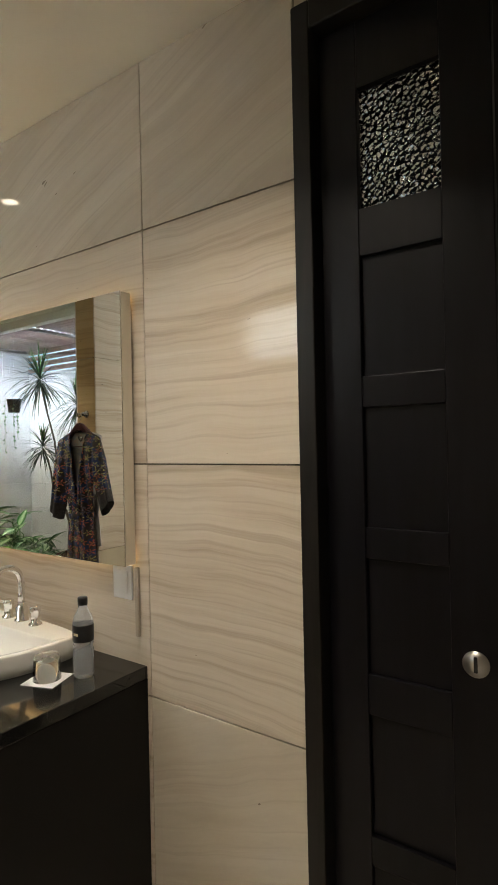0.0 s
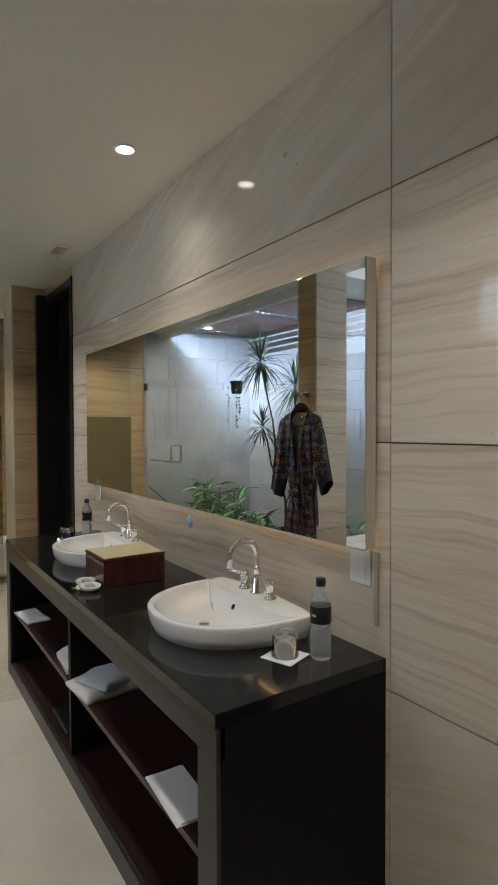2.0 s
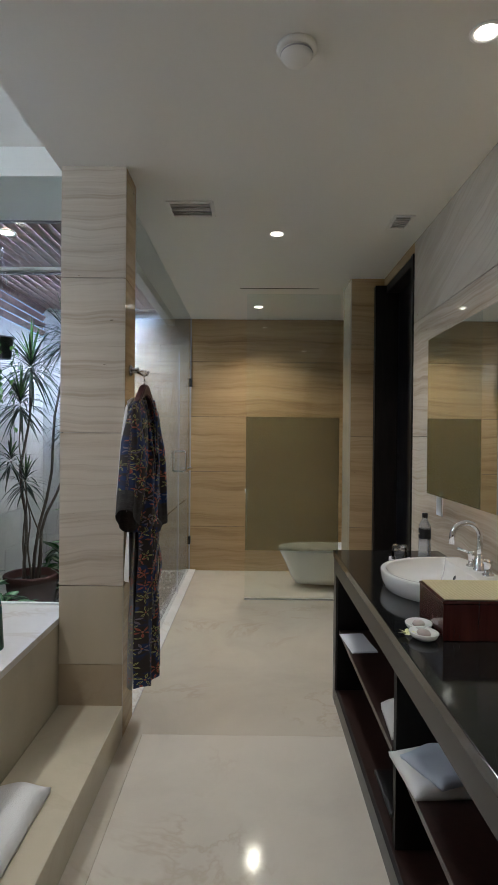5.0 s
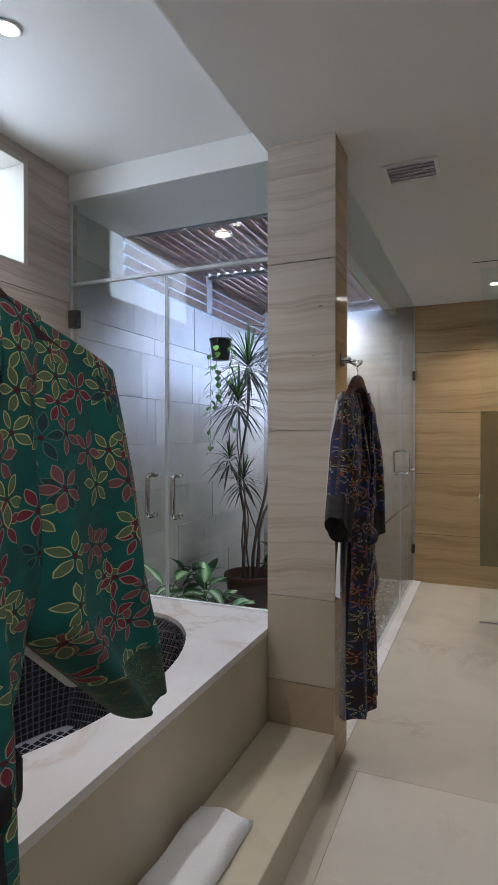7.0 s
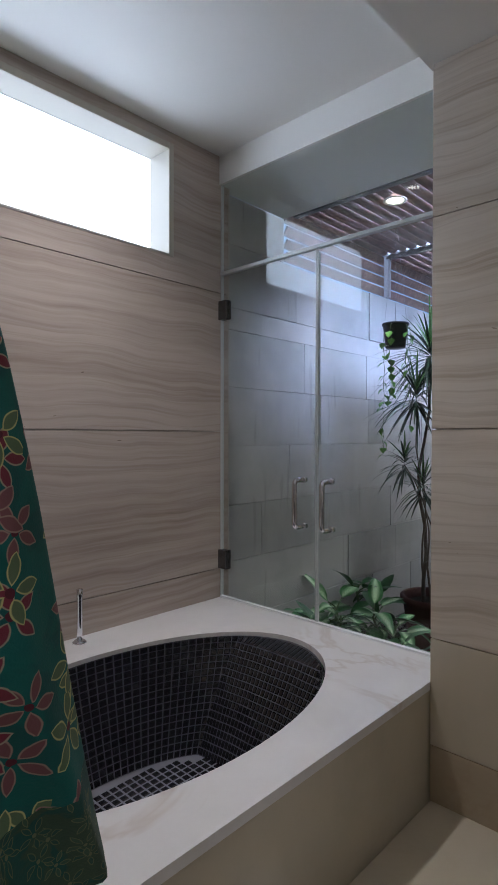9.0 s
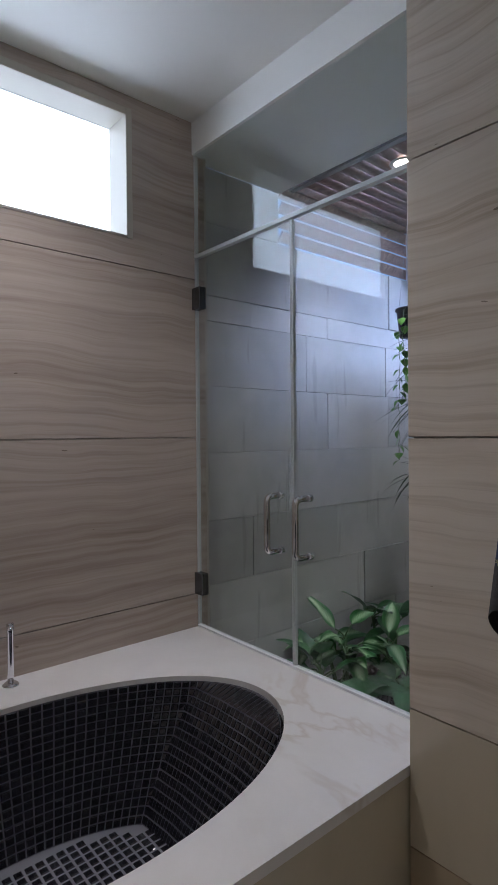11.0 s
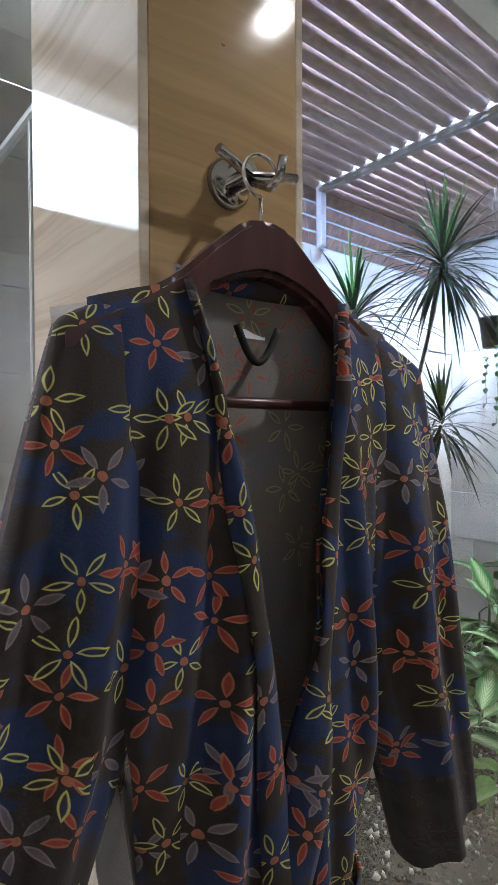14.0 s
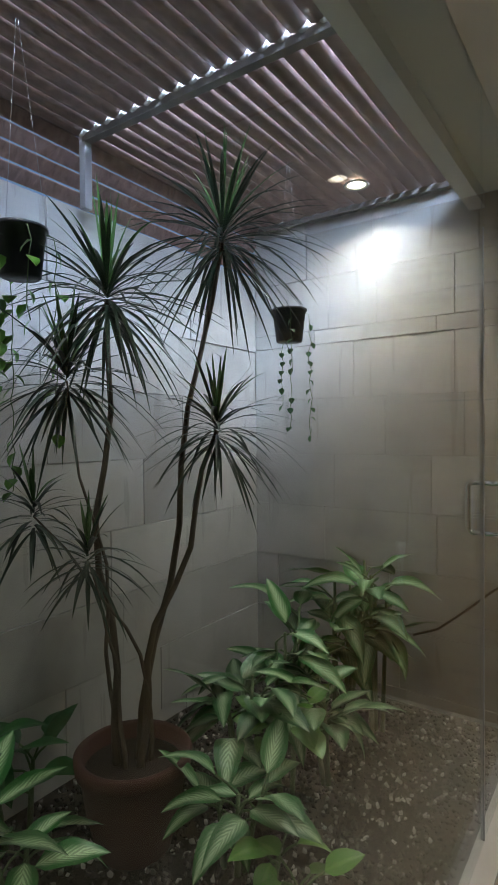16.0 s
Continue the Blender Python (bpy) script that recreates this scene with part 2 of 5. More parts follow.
def garden_block(name, base):
    m = principled(name, base, 0.85)
    n = Nodes(m)
    p = n.pos()
    big, fine = n.noise(p, 2.2, 6, 0.65), n.noise(p, 38.0, 5)
    tone = n.math("MULTIPLY_ADD", n.rand(), 0.26, 0.80)
    c = n.ramp(big, (0.3, tuple(v * 0.78 for v in base)), (0.55, base), (0.75, tuple(min(1, v * 1.08) for v in base)))
    mul = n.add("ShaderNodeVectorMath", operation="SCALE")
    n.link(c, mul.inputs[0])
    n.put(mul.inputs["Scale"], tone)
    run = n.noise(n.mapped(p, scale=(9, 9, 0.7)), 2.0, 4)
    c = n.mix(n.math("MULTIPLY", n.math("GREATER_THAN", run, 0.64), 0.22), mul.outputs[0], (0.16, 0.15, 0.13))
    n.link(c, n.b.inputs["Base Color"])
    n.bump(fine, 0.25, 0.006)
    return m


block_stone = garden_block("pale_cut_stone", (0.55, 0.54, 0.515))
mortar = principled("grey_mortar", (0.40, 0.385, 0.36), 0.95)

gravel_bed = painted("dark_gravel_bed", (0.020, 0.017, 0.014), 0.95, 120.0, 0.9)
pebble_mat = principled("mixed_pebble", (0.3, 0.3, 0.28), 0.7)
_n = Nodes(pebble_mat)
_r = _n.add("ShaderNodeNewGeometry").outputs["Random Per Island"]
_n.link(_n.ramp(_r, (0.0, (0.022, 0.02, 0.018)), (0.6, (0.05, 0.045, 0.04)), (0.78, (0.11, 0.10, 0.09)), (1.0, (0.55, 0.53, 0.49))), _n.b.inputs["Base Color"])


def leaf_material(name, edge, heart, variegated):
    m = principled(name, edge, 0.38)
    n = Nodes(m)
    uv = n.add("ShaderNodeUVMap", uv_map="leaf").outputs[0]
    sep = n.add("ShaderNodeSeparateXYZ")
    n.link(uv, sep.inputs[0])
    across = n.math("ABSOLUTE", n.math("SUBTRACT", sep.outputs[0], 0.5))
    if variegated:
        ribs = n.add("ShaderNodeTexWave", bands_direction="DIAGONAL")
        two = n.add("ShaderNodeCombineXYZ")
        n.put(two.inputs[0], across)
        n.put(two.inputs[1], n.math("MULTIPLY", sep.outputs[1], -1.0))
        n.link(two.outputs[0], ribs.inputs["Vector"])
        ribs.inputs["Scale"].default_value = 5.5
        ribs.inputs["Distortion"].default_value = 2.5
        ribs.inputs["Detail"].default_value = 3.0
        fade = n.math("SUBTRACT", 0.33, across)
        f = n.math("MULTIPLY", n.math("MULTIPLY", fade, 4.6), n.math("MULTIPLY_ADD", n.math("POWER", ribs.outputs["Fac"], 1.6), 0.62, 0.42))
        f = n.math("MINIMUM", n.math("MAXIMUM", f, 0.0), 1.0)
        c = n.mix(f, edge, heart)
    else:
        c = n.mix(n.math("MULTIPLY", n.math("LESS_THAN", across, 0.09), 0.5), edge, heart)
    tone = n.add("ShaderNodeVectorMath", operation="SCALE")
    n.link(c, tone.inputs[0])
    n.put(tone.inputs["Scale"], n.math("MULTIPLY_ADD", n.rand(), 0.5, 0.75))
    n.link(tone.outputs[0], n.b.inputs["Base Color"])
    n.b.inputs["Transmission Weight"].default_value = 0.0
    n.b.inputs["Subsurface Weight"].default_value = 0.0
    return m


leaf_pale = leaf_material("variegated_leaf", (0.024, 0.14, 0.026), (0.48, 0.66, 0.38), True)
leaf_lime = leaf_material("lime_leaf", (0.10, 0.27, 0.035), (0.22, 0.40, 0.09), False)
leaf_deep = leaf_material("deep_green_leaf", (0.028, 0.12, 0.032), (0.06, 0.19, 0.06), False)
leaf_sword = leaf_material("narrow_sword_leaf", (0.022, 0.05, 0.026), (0.05, 0.10, 0.045), False)
leaf_sword_new = leaf_material("young_sword_leaf", (0.06, 0.16, 0.035), (0.12, 0.25, 0.07), False)
stem_green = principled("green_stem", (0.09, 0.15, 0.06), 0.6)
bark = painted("grey_brown_stem", (0.12, 0.095, 0.07), 0.85, 60.0, 0.6)


def flowered_cloth(name, ground_a, ground_b, kinds, centre, scale, petal=(0.27, 0.19, 0.085), dim=1.0):
    """Printed cotton: scattered five-petalled flowers of several kinds over a two-tone ground.
    kinds: rows of (share up to which the kind runs, fill colour, amount of fill, outline colour)."""
    m = principled(name, ground_a, 0.85)
    n = Nodes(m)
    uv = n.add("ShaderNodeUVMap", uv_map="cloth").outputs[0]
    ground = n.mix(n.ramp(n.noise(uv, scale * 0.9, 3, 0.55, 0.5), (0.48, (0, 0, 0)), (0.54, (1, 1, 1))), ground_a, ground_b)
    ground = n.mix(n.math("MULTIPLY", n.noise(uv, scale * 5, 3), 0.4), ground, tuple(v * 0.55 for v in ground_a))
    colour = ground
    mid, half, wide = petal
    for shift, size, cut in (((3.3, 5.1, 0), 0.9, 0.15), ((0, 0, 0), 1.0, 0.06)):
        at = n.mapped(uv, loc=shift, scale=(scale, scale, 0))
        vor = n.add("ShaderNodeTexVoronoi", voronoi_dimensions="2D")
        n.link(at, vor.inputs["Vector"])
        vor.inputs["Scale"].default_value = 1.0
        vor.inputs["Randomness"].default_value = 0.62
        sep = n.add("ShaderNodeSeparateXYZ")
        n.link(n.vmath("SUBTRACT", at, vor.outputs["Position"]), sep.inputs[0])
        tone = n.add("ShaderNodeSeparateColor")
        n.link(vor.outputs["Color"], tone.inputs[0])
        turn = n.math("MULTIPLY_ADD", n.math("ARCTAN2", sep.outputs[1], sep.outputs[0]), 5 / (2 * math.pi), n.math("MULTIPLY", tone.outputs[1], 5.0))
        a = n.math("MULTIPLY", n.math("SUBTRACT", n.math("FRACT", n.math("ADD", turn, 20.0)), 0.5), 2 * math.pi / 5)
        r = n.math("SQRT", n.math("ADD", n.math("MULTIPLY", sep.outputs[0], sep.outputs[0]), n.math("MULTIPLY", sep.outputs[1], sep.outputs[1])))
        r = n.math("ADD", r, n.math("MULTIPLY", n.math("SUBTRACT", n.noise(at, 4.0, 2), 0.5), 0.10))
        along = n.math("DIVIDE", n.math("SUBTRACT", n.math("MULTIPLY", r, n.math("COSINE", a)), mid * size), half * size)
        across = n.math("ABSOLUTE", n.math("MULTIPLY", r, n.math("SINE", a)))
        f = n.math("SUBTRACT", n.math("MULTIPLY", n.math("SUBTRACT", 1.0, n.math("MULTIPLY", along, along)), wide * size), across)
        shown = n.math("GREATER_THAN", tone.outputs[2], cut)
        inside = n.math("MULTIPLY", n.math("MINIMUM", n.math("MAXIMUM", n.math("MULTIPLY", f, 90.0), 0.0), 1.0), shown)
        core = n.math("MINIMUM", n.math("MAXIMUM", n.math("MULTIPLY_ADD", f, 70.0, -1.4), 0.0), 1.0)
        fill, amount, rim = kinds[0][1], (kinds[0][2],) * 3, kinds[0][3]
        for (share, *_), (_, fl, am, rm) in zip(kinds, kinds[1:]):
            pick = n.math("GREATER_THAN", tone.outputs[0], share)
            fill, amount, rim = n.mix(pick, fill, fl), n.mix(pick, amount, (am,) * 3), n.mix(pick, rim, rm)
        body = n.mix(amount, ground, fill)
        colour = n.mix(inside, colour, n.mix(core, rim, body))
        colour = n.mix(n.math("MULTIPLY", n.math("LESS_THAN", r, 0.055), shown), colour, centre)
    if dim != 1.0:
        colour = n.mix(0.45, colour, dim)
    n.link(colour, n.b.inputs["Base Color"])
    weave = n.noise(n.mapped(uv, scale=(1, 1, 0)), 420.0, 2)
    n.bump(n.math("ADD", n.math("MULTIPLY", weave, 0.3), n.noise(uv, 9.0, 4)), 0.25, 0.01)
    n.b.inputs["Sheen Weight"].default_value = 0.04
    return m


BLUE_PRINT = ((0.40, (0.03, 0.03, 0.02), 0.3, (0.52, 0.50, 0.17)), (0.74, (0.29, 0.045, 0.030), 0.95, (0.38, 0.13, 0.075)), (1.0, (0.14, 0.115, 0.14), 0.9, (0.20, 0.165, 0.19)))
GREEN_PRINT = ((0.36, (0.16, 0.20, 0.08), 0.7, (0.55, 0.53, 0.22)), (0.62, (0.22, 0.075, 0.08), 0.9, (0.36, 0.24, 0.19)), (0.84, (0.22, 0.02, 0.045), 0.9, (0.40, 0.34, 0.24)), (1.0, (0.015, 0.05, 0.06), 0.9, (0.10, 0.17, 0.14)))
cloth_blue = flowered_cloth("blue_brown_flowered_cotton", (0.027, 0.020, 0.018), (0.009, 0.028, 0.105), BLUE_PRINT, (0.34, 0.12, 0.07), 15.5, (0.27, 0.19, 0.062))
# reverse of the print: faded, and lightened for light through the thin cloth
cloth_blue_inside = flowered_cloth("faded_backlit_cotton_reverse", (0.18, 0.16, 0.145), (0.15, 0.165, 0.20), BLUE_PRINT, (0.2, 0.12, 0.1), 15.5, (0.27, 0.19, 0.062), (0.22, 0.20, 0.185))
cloth_green = flowered_cloth("teal_flowered_cotton", (0.004, 0.135, 0.115), (0.006, 0.105, 0.095), GREEN_PRINT, (0.10, 0.015, 0.03), 15.0, (0.28, 0.215, 0.11))
cloth_green_inside = flowered_cloth("faded_teal_cotton_reverse", (0.03, 0.11, 0.10), (0.03, 0.10, 0.09), GREEN_PRINT, (0.1, 0.06, 0.06), 15.0, dim=(0.05, 0.12, 0.105))
PLAIN_CUFF = ((0.5, (0.045, 0.041, 0.040), 0.7, (0.055, 0.05, 0.048)), (1.0, (0.022, 0.020, 0.020), 0.8, (0.05, 0.046, 0.044)))
SCROLL_CUFF = ((0.5, (0.05, 0.10, 0.06), 0.8, (0.14, 0.17, 0.08)), (1.0, (0.02, 0.075, 0.055), 0.8, (0.12, 0.15, 0.07)))
cuff_blue = flowered_cloth("dark_batik_cuff", (0.026, 0.023, 0.022), (0.036, 0.032, 0.031), PLAIN_CUFF, (0.05, 0.045, 0.04), 30.0)
cuff_green = flowered_cloth("green_scroll_cuff", (0.012, 0.085, 0.065), (0.05, 0.09, 0.05), SCROLL_CUFF, (0.14, 0.16, 0.08), 30.0)
towelling = painted("white_towelling", (0.72, 0.71, 0.70), 0.95, 260.0, 0.9)
blue_towelling = painted("pale_blue_cloth", (0.55, 0.60, 0.70), 0.95, 220.0, 0.6)
belt_dark = principled("black_cotton_belt", (0.018, 0.017, 0.018), 0.9)


# ---------------------------------------------------------------- mesh helpers
def box(bm, x0, x1, y0, y1, z0, z1, bevel=0.0):
    x0, x1, y0, y1, z0, z1 = min(x0, x1), max(x0, x1), min(y0, y1), max(y0, y1), min(z0, z1), max(z0, z1)
    m = Matrix.LocRotScale(((x0 + x1) / 2, (y0 + y1) / 2, (z0 + z1) / 2), None, (x1 - x0, y1 - y0, z1 - z0))
    made = bmesh.ops.create_cube(bm, size=1.0, matrix=m)
    if bevel:
        edges = {e for v in made["verts"] for e in v.link_edges}
        bmesh.ops.bevel(bm, geom=list(edges), offset=bevel, segments=2, affect="EDGES", profile=0.5)
    return bm


def boxed(*a, bevel=0.0):
    return box(bmesh.new(), *a, bevel=bevel)


def tube(bm, points, radius, sides=10, radii=None, caps=True):
    """A round bar along points."""
    rings = []
    pts = [Vector(p) for p in points]
    side = None
    for i, p in enumerate(pts):
        d = (pts[min(i + 1, len(pts) - 1)] - pts[max(i - 1, 0)]).normalized()
        if side is None:
            side = d.orthogonal().normalized()
        side = (side - d * side.dot(d)).normalized()
        up = d.cross(side)
        r = radii[i] if radii else radius
        rings.append([bm.verts.new(p + (side * math.cos(a) + up * math.sin(a)) * r) for a in (2 * math.pi * k / sides for k in range(sides))])
    for a, b in zip(rings, rings[1:]):
        for k in range(sides):
            bm.faces.new((a[k], a[(k + 1) % sides], b[(k + 1) % sides], b[k])).smooth = True
    if caps:
        bm.faces.new(rings[0][::-1])
        bm.faces.new(rings[-1])
    return bm


def turned(bm, profile, centre=(0, 0, 0), sides=28, sx=1.0, sy=1.0, close=True):
    """A body of revolution round z: profile rows of (radius, z)."""
    c = Vector(centre)
    rings = [[bm.verts.new(c + Vector((r * sx * math.cos(a), r * sy * math.sin(a), z))) for a in (2 * math.pi * k / sides for k in range(sides))] for r, z in profile]
    for a, b in zip(rings, rings[1:]):
        for k in range(sides):
            bm.faces.new((a[k], a[(k + 1) % sides], b[(k + 1) % sides], b[k])).smooth = True
    if close:
        bm.faces.new(rings[0][::-1])
        bm.faces.new(rings[-1])
    return bm


def arc(c, r, a0, a1, u, v, n=10):
    c, u, v = Vector(c), Vector(u), Vector(v)
    return [c + u * (r * math.cos(a)) + v * (r * math.sin(a)) for a in (a0 + (a1 - a0) * i / n for i in range(n + 1))]


def mesh_of(name, bm):
    me = bpy.data.meshes.new(name)
    bmesh.ops.recalc_face_normals(bm, faces=bm.faces[:])
    bm.to_mesh(me)
    bm.free()
    return me


def part(name, bm, material, parent, label=""):
    """One mesh object under a thing or a part."""
    me = mesh_of(name, bm)
    me.materials.append(material)
    ob = new(name, me)
    ob.parent = parent
    return tagged(ob, label)


def thing(name, label, category, group="", at=(0, 0, 0)):
    ob = new(name)
    ob.empty_display_size = 0.05
    ob.location = at
    return tagged(ob, label, category, group)


def single(name, bm, material, label, category, group="", kind=""):
    me = mesh_of(name, bm)
    me.materials.append(material)
    return tagged(new(name, me), label, category, group, kind)


def structure(name, bm, material, label=""):
    return single(name, bm, material, label, "", "", "structure")


def slab(parent, material, x0, x1, y0, y1, z0, z1, name="stone_slab"):
    return part(name, boxed(x0, x1, y0, y1, z0, z1, bevel=0.0015), material, parent)


# ---------------------------------------------------------------- the setting
NORTH, SOUTH, FAR, CEIL = 1.51, -0.21, -7.11, 2.84     # corridor walls, far wall, ceiling
BACK, GLASS_X, GLASS_Y, BATH_CEIL = -1.87, -3.79, -0.285, 3.04
GARDEN = -1.95
ROWS_Z = (0.0, 0.762, 1.522, 2.288, CEIL)
GAP = 0.004

floor = structure("floor", boxed(FAR - 0.1, 1.1, -0.30, 2.0, -0.12, -0.02), grout, "polished cream stone floor with faint brown veins and a tan border")
for mat, x0, x1, y0, y1 in ((floor_stone, -3.61, 1.1, -0.118, 2.0), (floor_tan, -3.61, 1.1, -0.30, -0.12), (floor_tan, FAR - 0.1, -3.612, -0.30, 2.0)):
    part("floor_slab", boxed(x0, x1, y0, y1, -0.02, 0.0), mat, floor)
structure("ceiling", boxed(FAR - 0.1, 1.1, -0.55, 2.0, CEIL, CEIL + 0.1), white_paint, "plain white painted ceiling")
structure("ceiling_bath", boxed(GLASS_X - 0.02, -1.3, BACK - 0.2, -0.55, BATH_CEIL, BATH_CEIL + 0.1), white_paint, "raised white ceiling above the bathtub")
structure("ceiling_edge", boxed(GLASS_X - 0.02, -1.3, -0.55, -0.53, CEIL + 0.1, BATH_CEIL + 0.1), white_paint)

# mirror wall, with a doorway at each end
wall_north = structure("wall_north", boxed(-4.60, -0.80, NORTH + 0.012, NORTH + 0.2, 0, CEIL), grout, "cream banded stone slabs on the mirror wall")
structure("wall_north_lintel", boxed(-0.80, 0.24, NORTH + 0.012, NORTH + 0.2, 2.735, CEIL), cream_paint)
structure("wall_north_end", boxed(0.24, 1.1, NORTH, NORTH + 0.2, 0, CEIL), cream_paint)
structure("wall_north_far_lintel", boxed(-5.47, -4.60, NORTH, NORTH + 0.2, 2.765, CEIL), stone_far)
for i in range(4):
    z0, z1 = ROWS_Z[i] + GAP / 2, ROWS_Z[i + 1] - GAP / 2
    slab(wall_north, stone_slant if i == 3 else stone_wall, -4.60, -1.357, NORTH, NORTH + 0.02, z0, z1)
    slab(wall_north, stone_slant if i in (0, 3) else stone_wall, -1.353, -0.772, NORTH, NORTH + 0.02, z0, z1)

# pier beyond the dark doorway, and the toilet corner
wall_pier = structure("wall_pier", boxed(-5.80, -5.482, 1.252, 2.0, 0, CEIL), grout, "stone-clad pier beside the toilet corner")
for i in range(4):
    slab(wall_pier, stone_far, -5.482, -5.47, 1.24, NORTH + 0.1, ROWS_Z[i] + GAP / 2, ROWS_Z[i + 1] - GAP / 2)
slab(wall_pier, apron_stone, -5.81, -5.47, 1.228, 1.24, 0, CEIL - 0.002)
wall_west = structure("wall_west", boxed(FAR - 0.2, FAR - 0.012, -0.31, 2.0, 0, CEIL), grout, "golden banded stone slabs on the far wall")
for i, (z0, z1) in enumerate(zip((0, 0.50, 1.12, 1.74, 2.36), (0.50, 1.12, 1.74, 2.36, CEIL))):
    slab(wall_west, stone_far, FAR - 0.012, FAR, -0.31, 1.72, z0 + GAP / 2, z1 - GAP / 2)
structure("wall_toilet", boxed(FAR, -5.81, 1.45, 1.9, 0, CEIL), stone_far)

# far doorway's room with its darkness painted on; walls that close the place behind
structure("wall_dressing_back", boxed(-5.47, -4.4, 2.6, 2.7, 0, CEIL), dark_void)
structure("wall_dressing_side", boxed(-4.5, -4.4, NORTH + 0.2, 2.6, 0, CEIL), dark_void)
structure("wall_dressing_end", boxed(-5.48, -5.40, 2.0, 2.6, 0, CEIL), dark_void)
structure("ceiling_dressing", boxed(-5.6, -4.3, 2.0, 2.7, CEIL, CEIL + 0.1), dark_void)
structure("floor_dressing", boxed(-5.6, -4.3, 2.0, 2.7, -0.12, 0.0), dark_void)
structure("wall_east", boxed(1.0, 1.1, -0.4, 2.0, 0, CEIL), cream_paint)
wall_south = structure("wall_south", boxed(-1.45, 1.1, -0.40, SOUTH - 0.012, 0, CEIL), grout, "cream banded stone wall behind the camera")
for i in range(4):
    for x0, x1 in ((-1.45, -0.2), (-0.196, 1.0)):
        slab(wall_south, stone_wall, x0, x1, SOUTH - 0.012, SOUTH, ROWS_Z[i] + GAP / 2, ROWS_Z[i + 1] - GAP / 2)


def pier(name, x0, x1, label):
    """A square pier clad in slabs, from floor to ceiling."""
    y0, y1 = -0.53, SOUTH
    t = 0.012
    core = structure(name, boxed(x0 + t, x1 - t, y0 + t, y1 - t, 0, CEIL + 0.2), pale_joint, label)
    for i in range(4):
        z0, z1 = ROWS_Z[i] + GAP / 2, ROWS_Z[i + 1] - GAP / 2
        if i == 0:
            slab(core, column_brown, x1 - t, x1, y0, y1, z0, 0.369)
            slab(core, column_foot, x1 - t, x1, y0, y1, 0.371, z1)
        else:
            slab(core, stone_wall, x1 - t, x1, y0, y1, z0, z1)
        slab(core, stone_wall, x0, x0 + t, y0, y1, z0, z1)
        # the corridor face takes the darker golden copy, the others stay cream
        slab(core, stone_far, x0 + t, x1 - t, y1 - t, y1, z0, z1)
        slab(core, stone_wall, x0 + t, x1 - t, y0, y0 + t, z0, z1)
    return core


pier("column_near", -1.68, -1.45, "cream stone column at the head of the bathtub")
pier("column_glass", -3.80, -3.562, "cream stone column between bathtub and garden glass")

# back wall of the bathtub recess, with a high window
WIN = (-3.447, -2.05, 2.41, 2.985)
wall_back = structure("wall_back", boxed(-3.86, WIN[0], BACK - 0.2, BACK - 0.012, 0, BATH_CEIL), pale_joint, "banded stone wall behind the bathtub")
structure("wall_back_side", boxed(WIN[1], -1.3, BACK - 0.2, BACK - 0.012, 0, BATH_CEIL), pale_joint)
structure("wall_back_below", boxed(WIN[0], WIN[1], BACK - 0.2, BACK - 0.012, 0, WIN[2]), pale_joint)
structure("wall_back_above", boxed(WIN[0], WIN[1], BACK - 0.2, BACK - 0.012, WIN[3], BATH_CEIL), pale_joint)
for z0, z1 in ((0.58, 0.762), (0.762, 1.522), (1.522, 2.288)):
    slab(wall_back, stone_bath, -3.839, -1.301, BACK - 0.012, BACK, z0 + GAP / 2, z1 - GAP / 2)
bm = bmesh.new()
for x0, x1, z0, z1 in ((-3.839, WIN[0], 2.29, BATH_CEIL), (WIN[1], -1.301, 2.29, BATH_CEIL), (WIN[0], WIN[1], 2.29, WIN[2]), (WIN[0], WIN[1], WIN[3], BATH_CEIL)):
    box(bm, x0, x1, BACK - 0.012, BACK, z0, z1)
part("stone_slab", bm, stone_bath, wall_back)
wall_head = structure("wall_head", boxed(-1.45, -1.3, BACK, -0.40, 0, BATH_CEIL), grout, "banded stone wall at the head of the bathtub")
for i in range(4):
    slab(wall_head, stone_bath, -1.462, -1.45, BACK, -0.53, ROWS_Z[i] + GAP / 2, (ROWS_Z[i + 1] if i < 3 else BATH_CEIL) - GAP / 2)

window_1 = thing("window_1", "high window with a cream frame, blown-out daylight", "window")
window_1["kind"] = "structure"
for nm, b in (("window_frame", (WIN[0], WIN[0] + 0.03, BACK - 0.16, BACK + 0.004, WIN[2], WIN[3])), ("window_frame", (WIN[1] - 0.03, WIN[1], BACK - 0.16, BACK + 0.004, WIN[2], WIN[3])), ("window_frame", (WIN[0] + 0.03, WIN[1] - 0.03, BACK - 0.16, BACK + 0.004, WIN[3] - 0.035, WIN[3])), ("window_sill", (WIN[0] + 0.03, WIN[1] - 0.03, BACK - 0.16, BACK + 0.004, WIN[2], WIN[2] + 0.012))):
    part(nm, boxed(*b, bevel=0.003), reveal_paint, window_1)
part("pane", boxed(WIN[0] + 0.03, WIN[1] - 0.03, BACK - 0.15, BACK - 0.144, WIN[2] + 0.012, WIN[3] - 0.035), pane, window_1).visible_shadow = False
structure("backdrop", boxed(WIN[0] - 0.95, WIN[1] + 1.5, BACK - 0.9, BACK - 0.88, WIN[2] - 0.5, WIN[3] + 1.4), bright_sky)

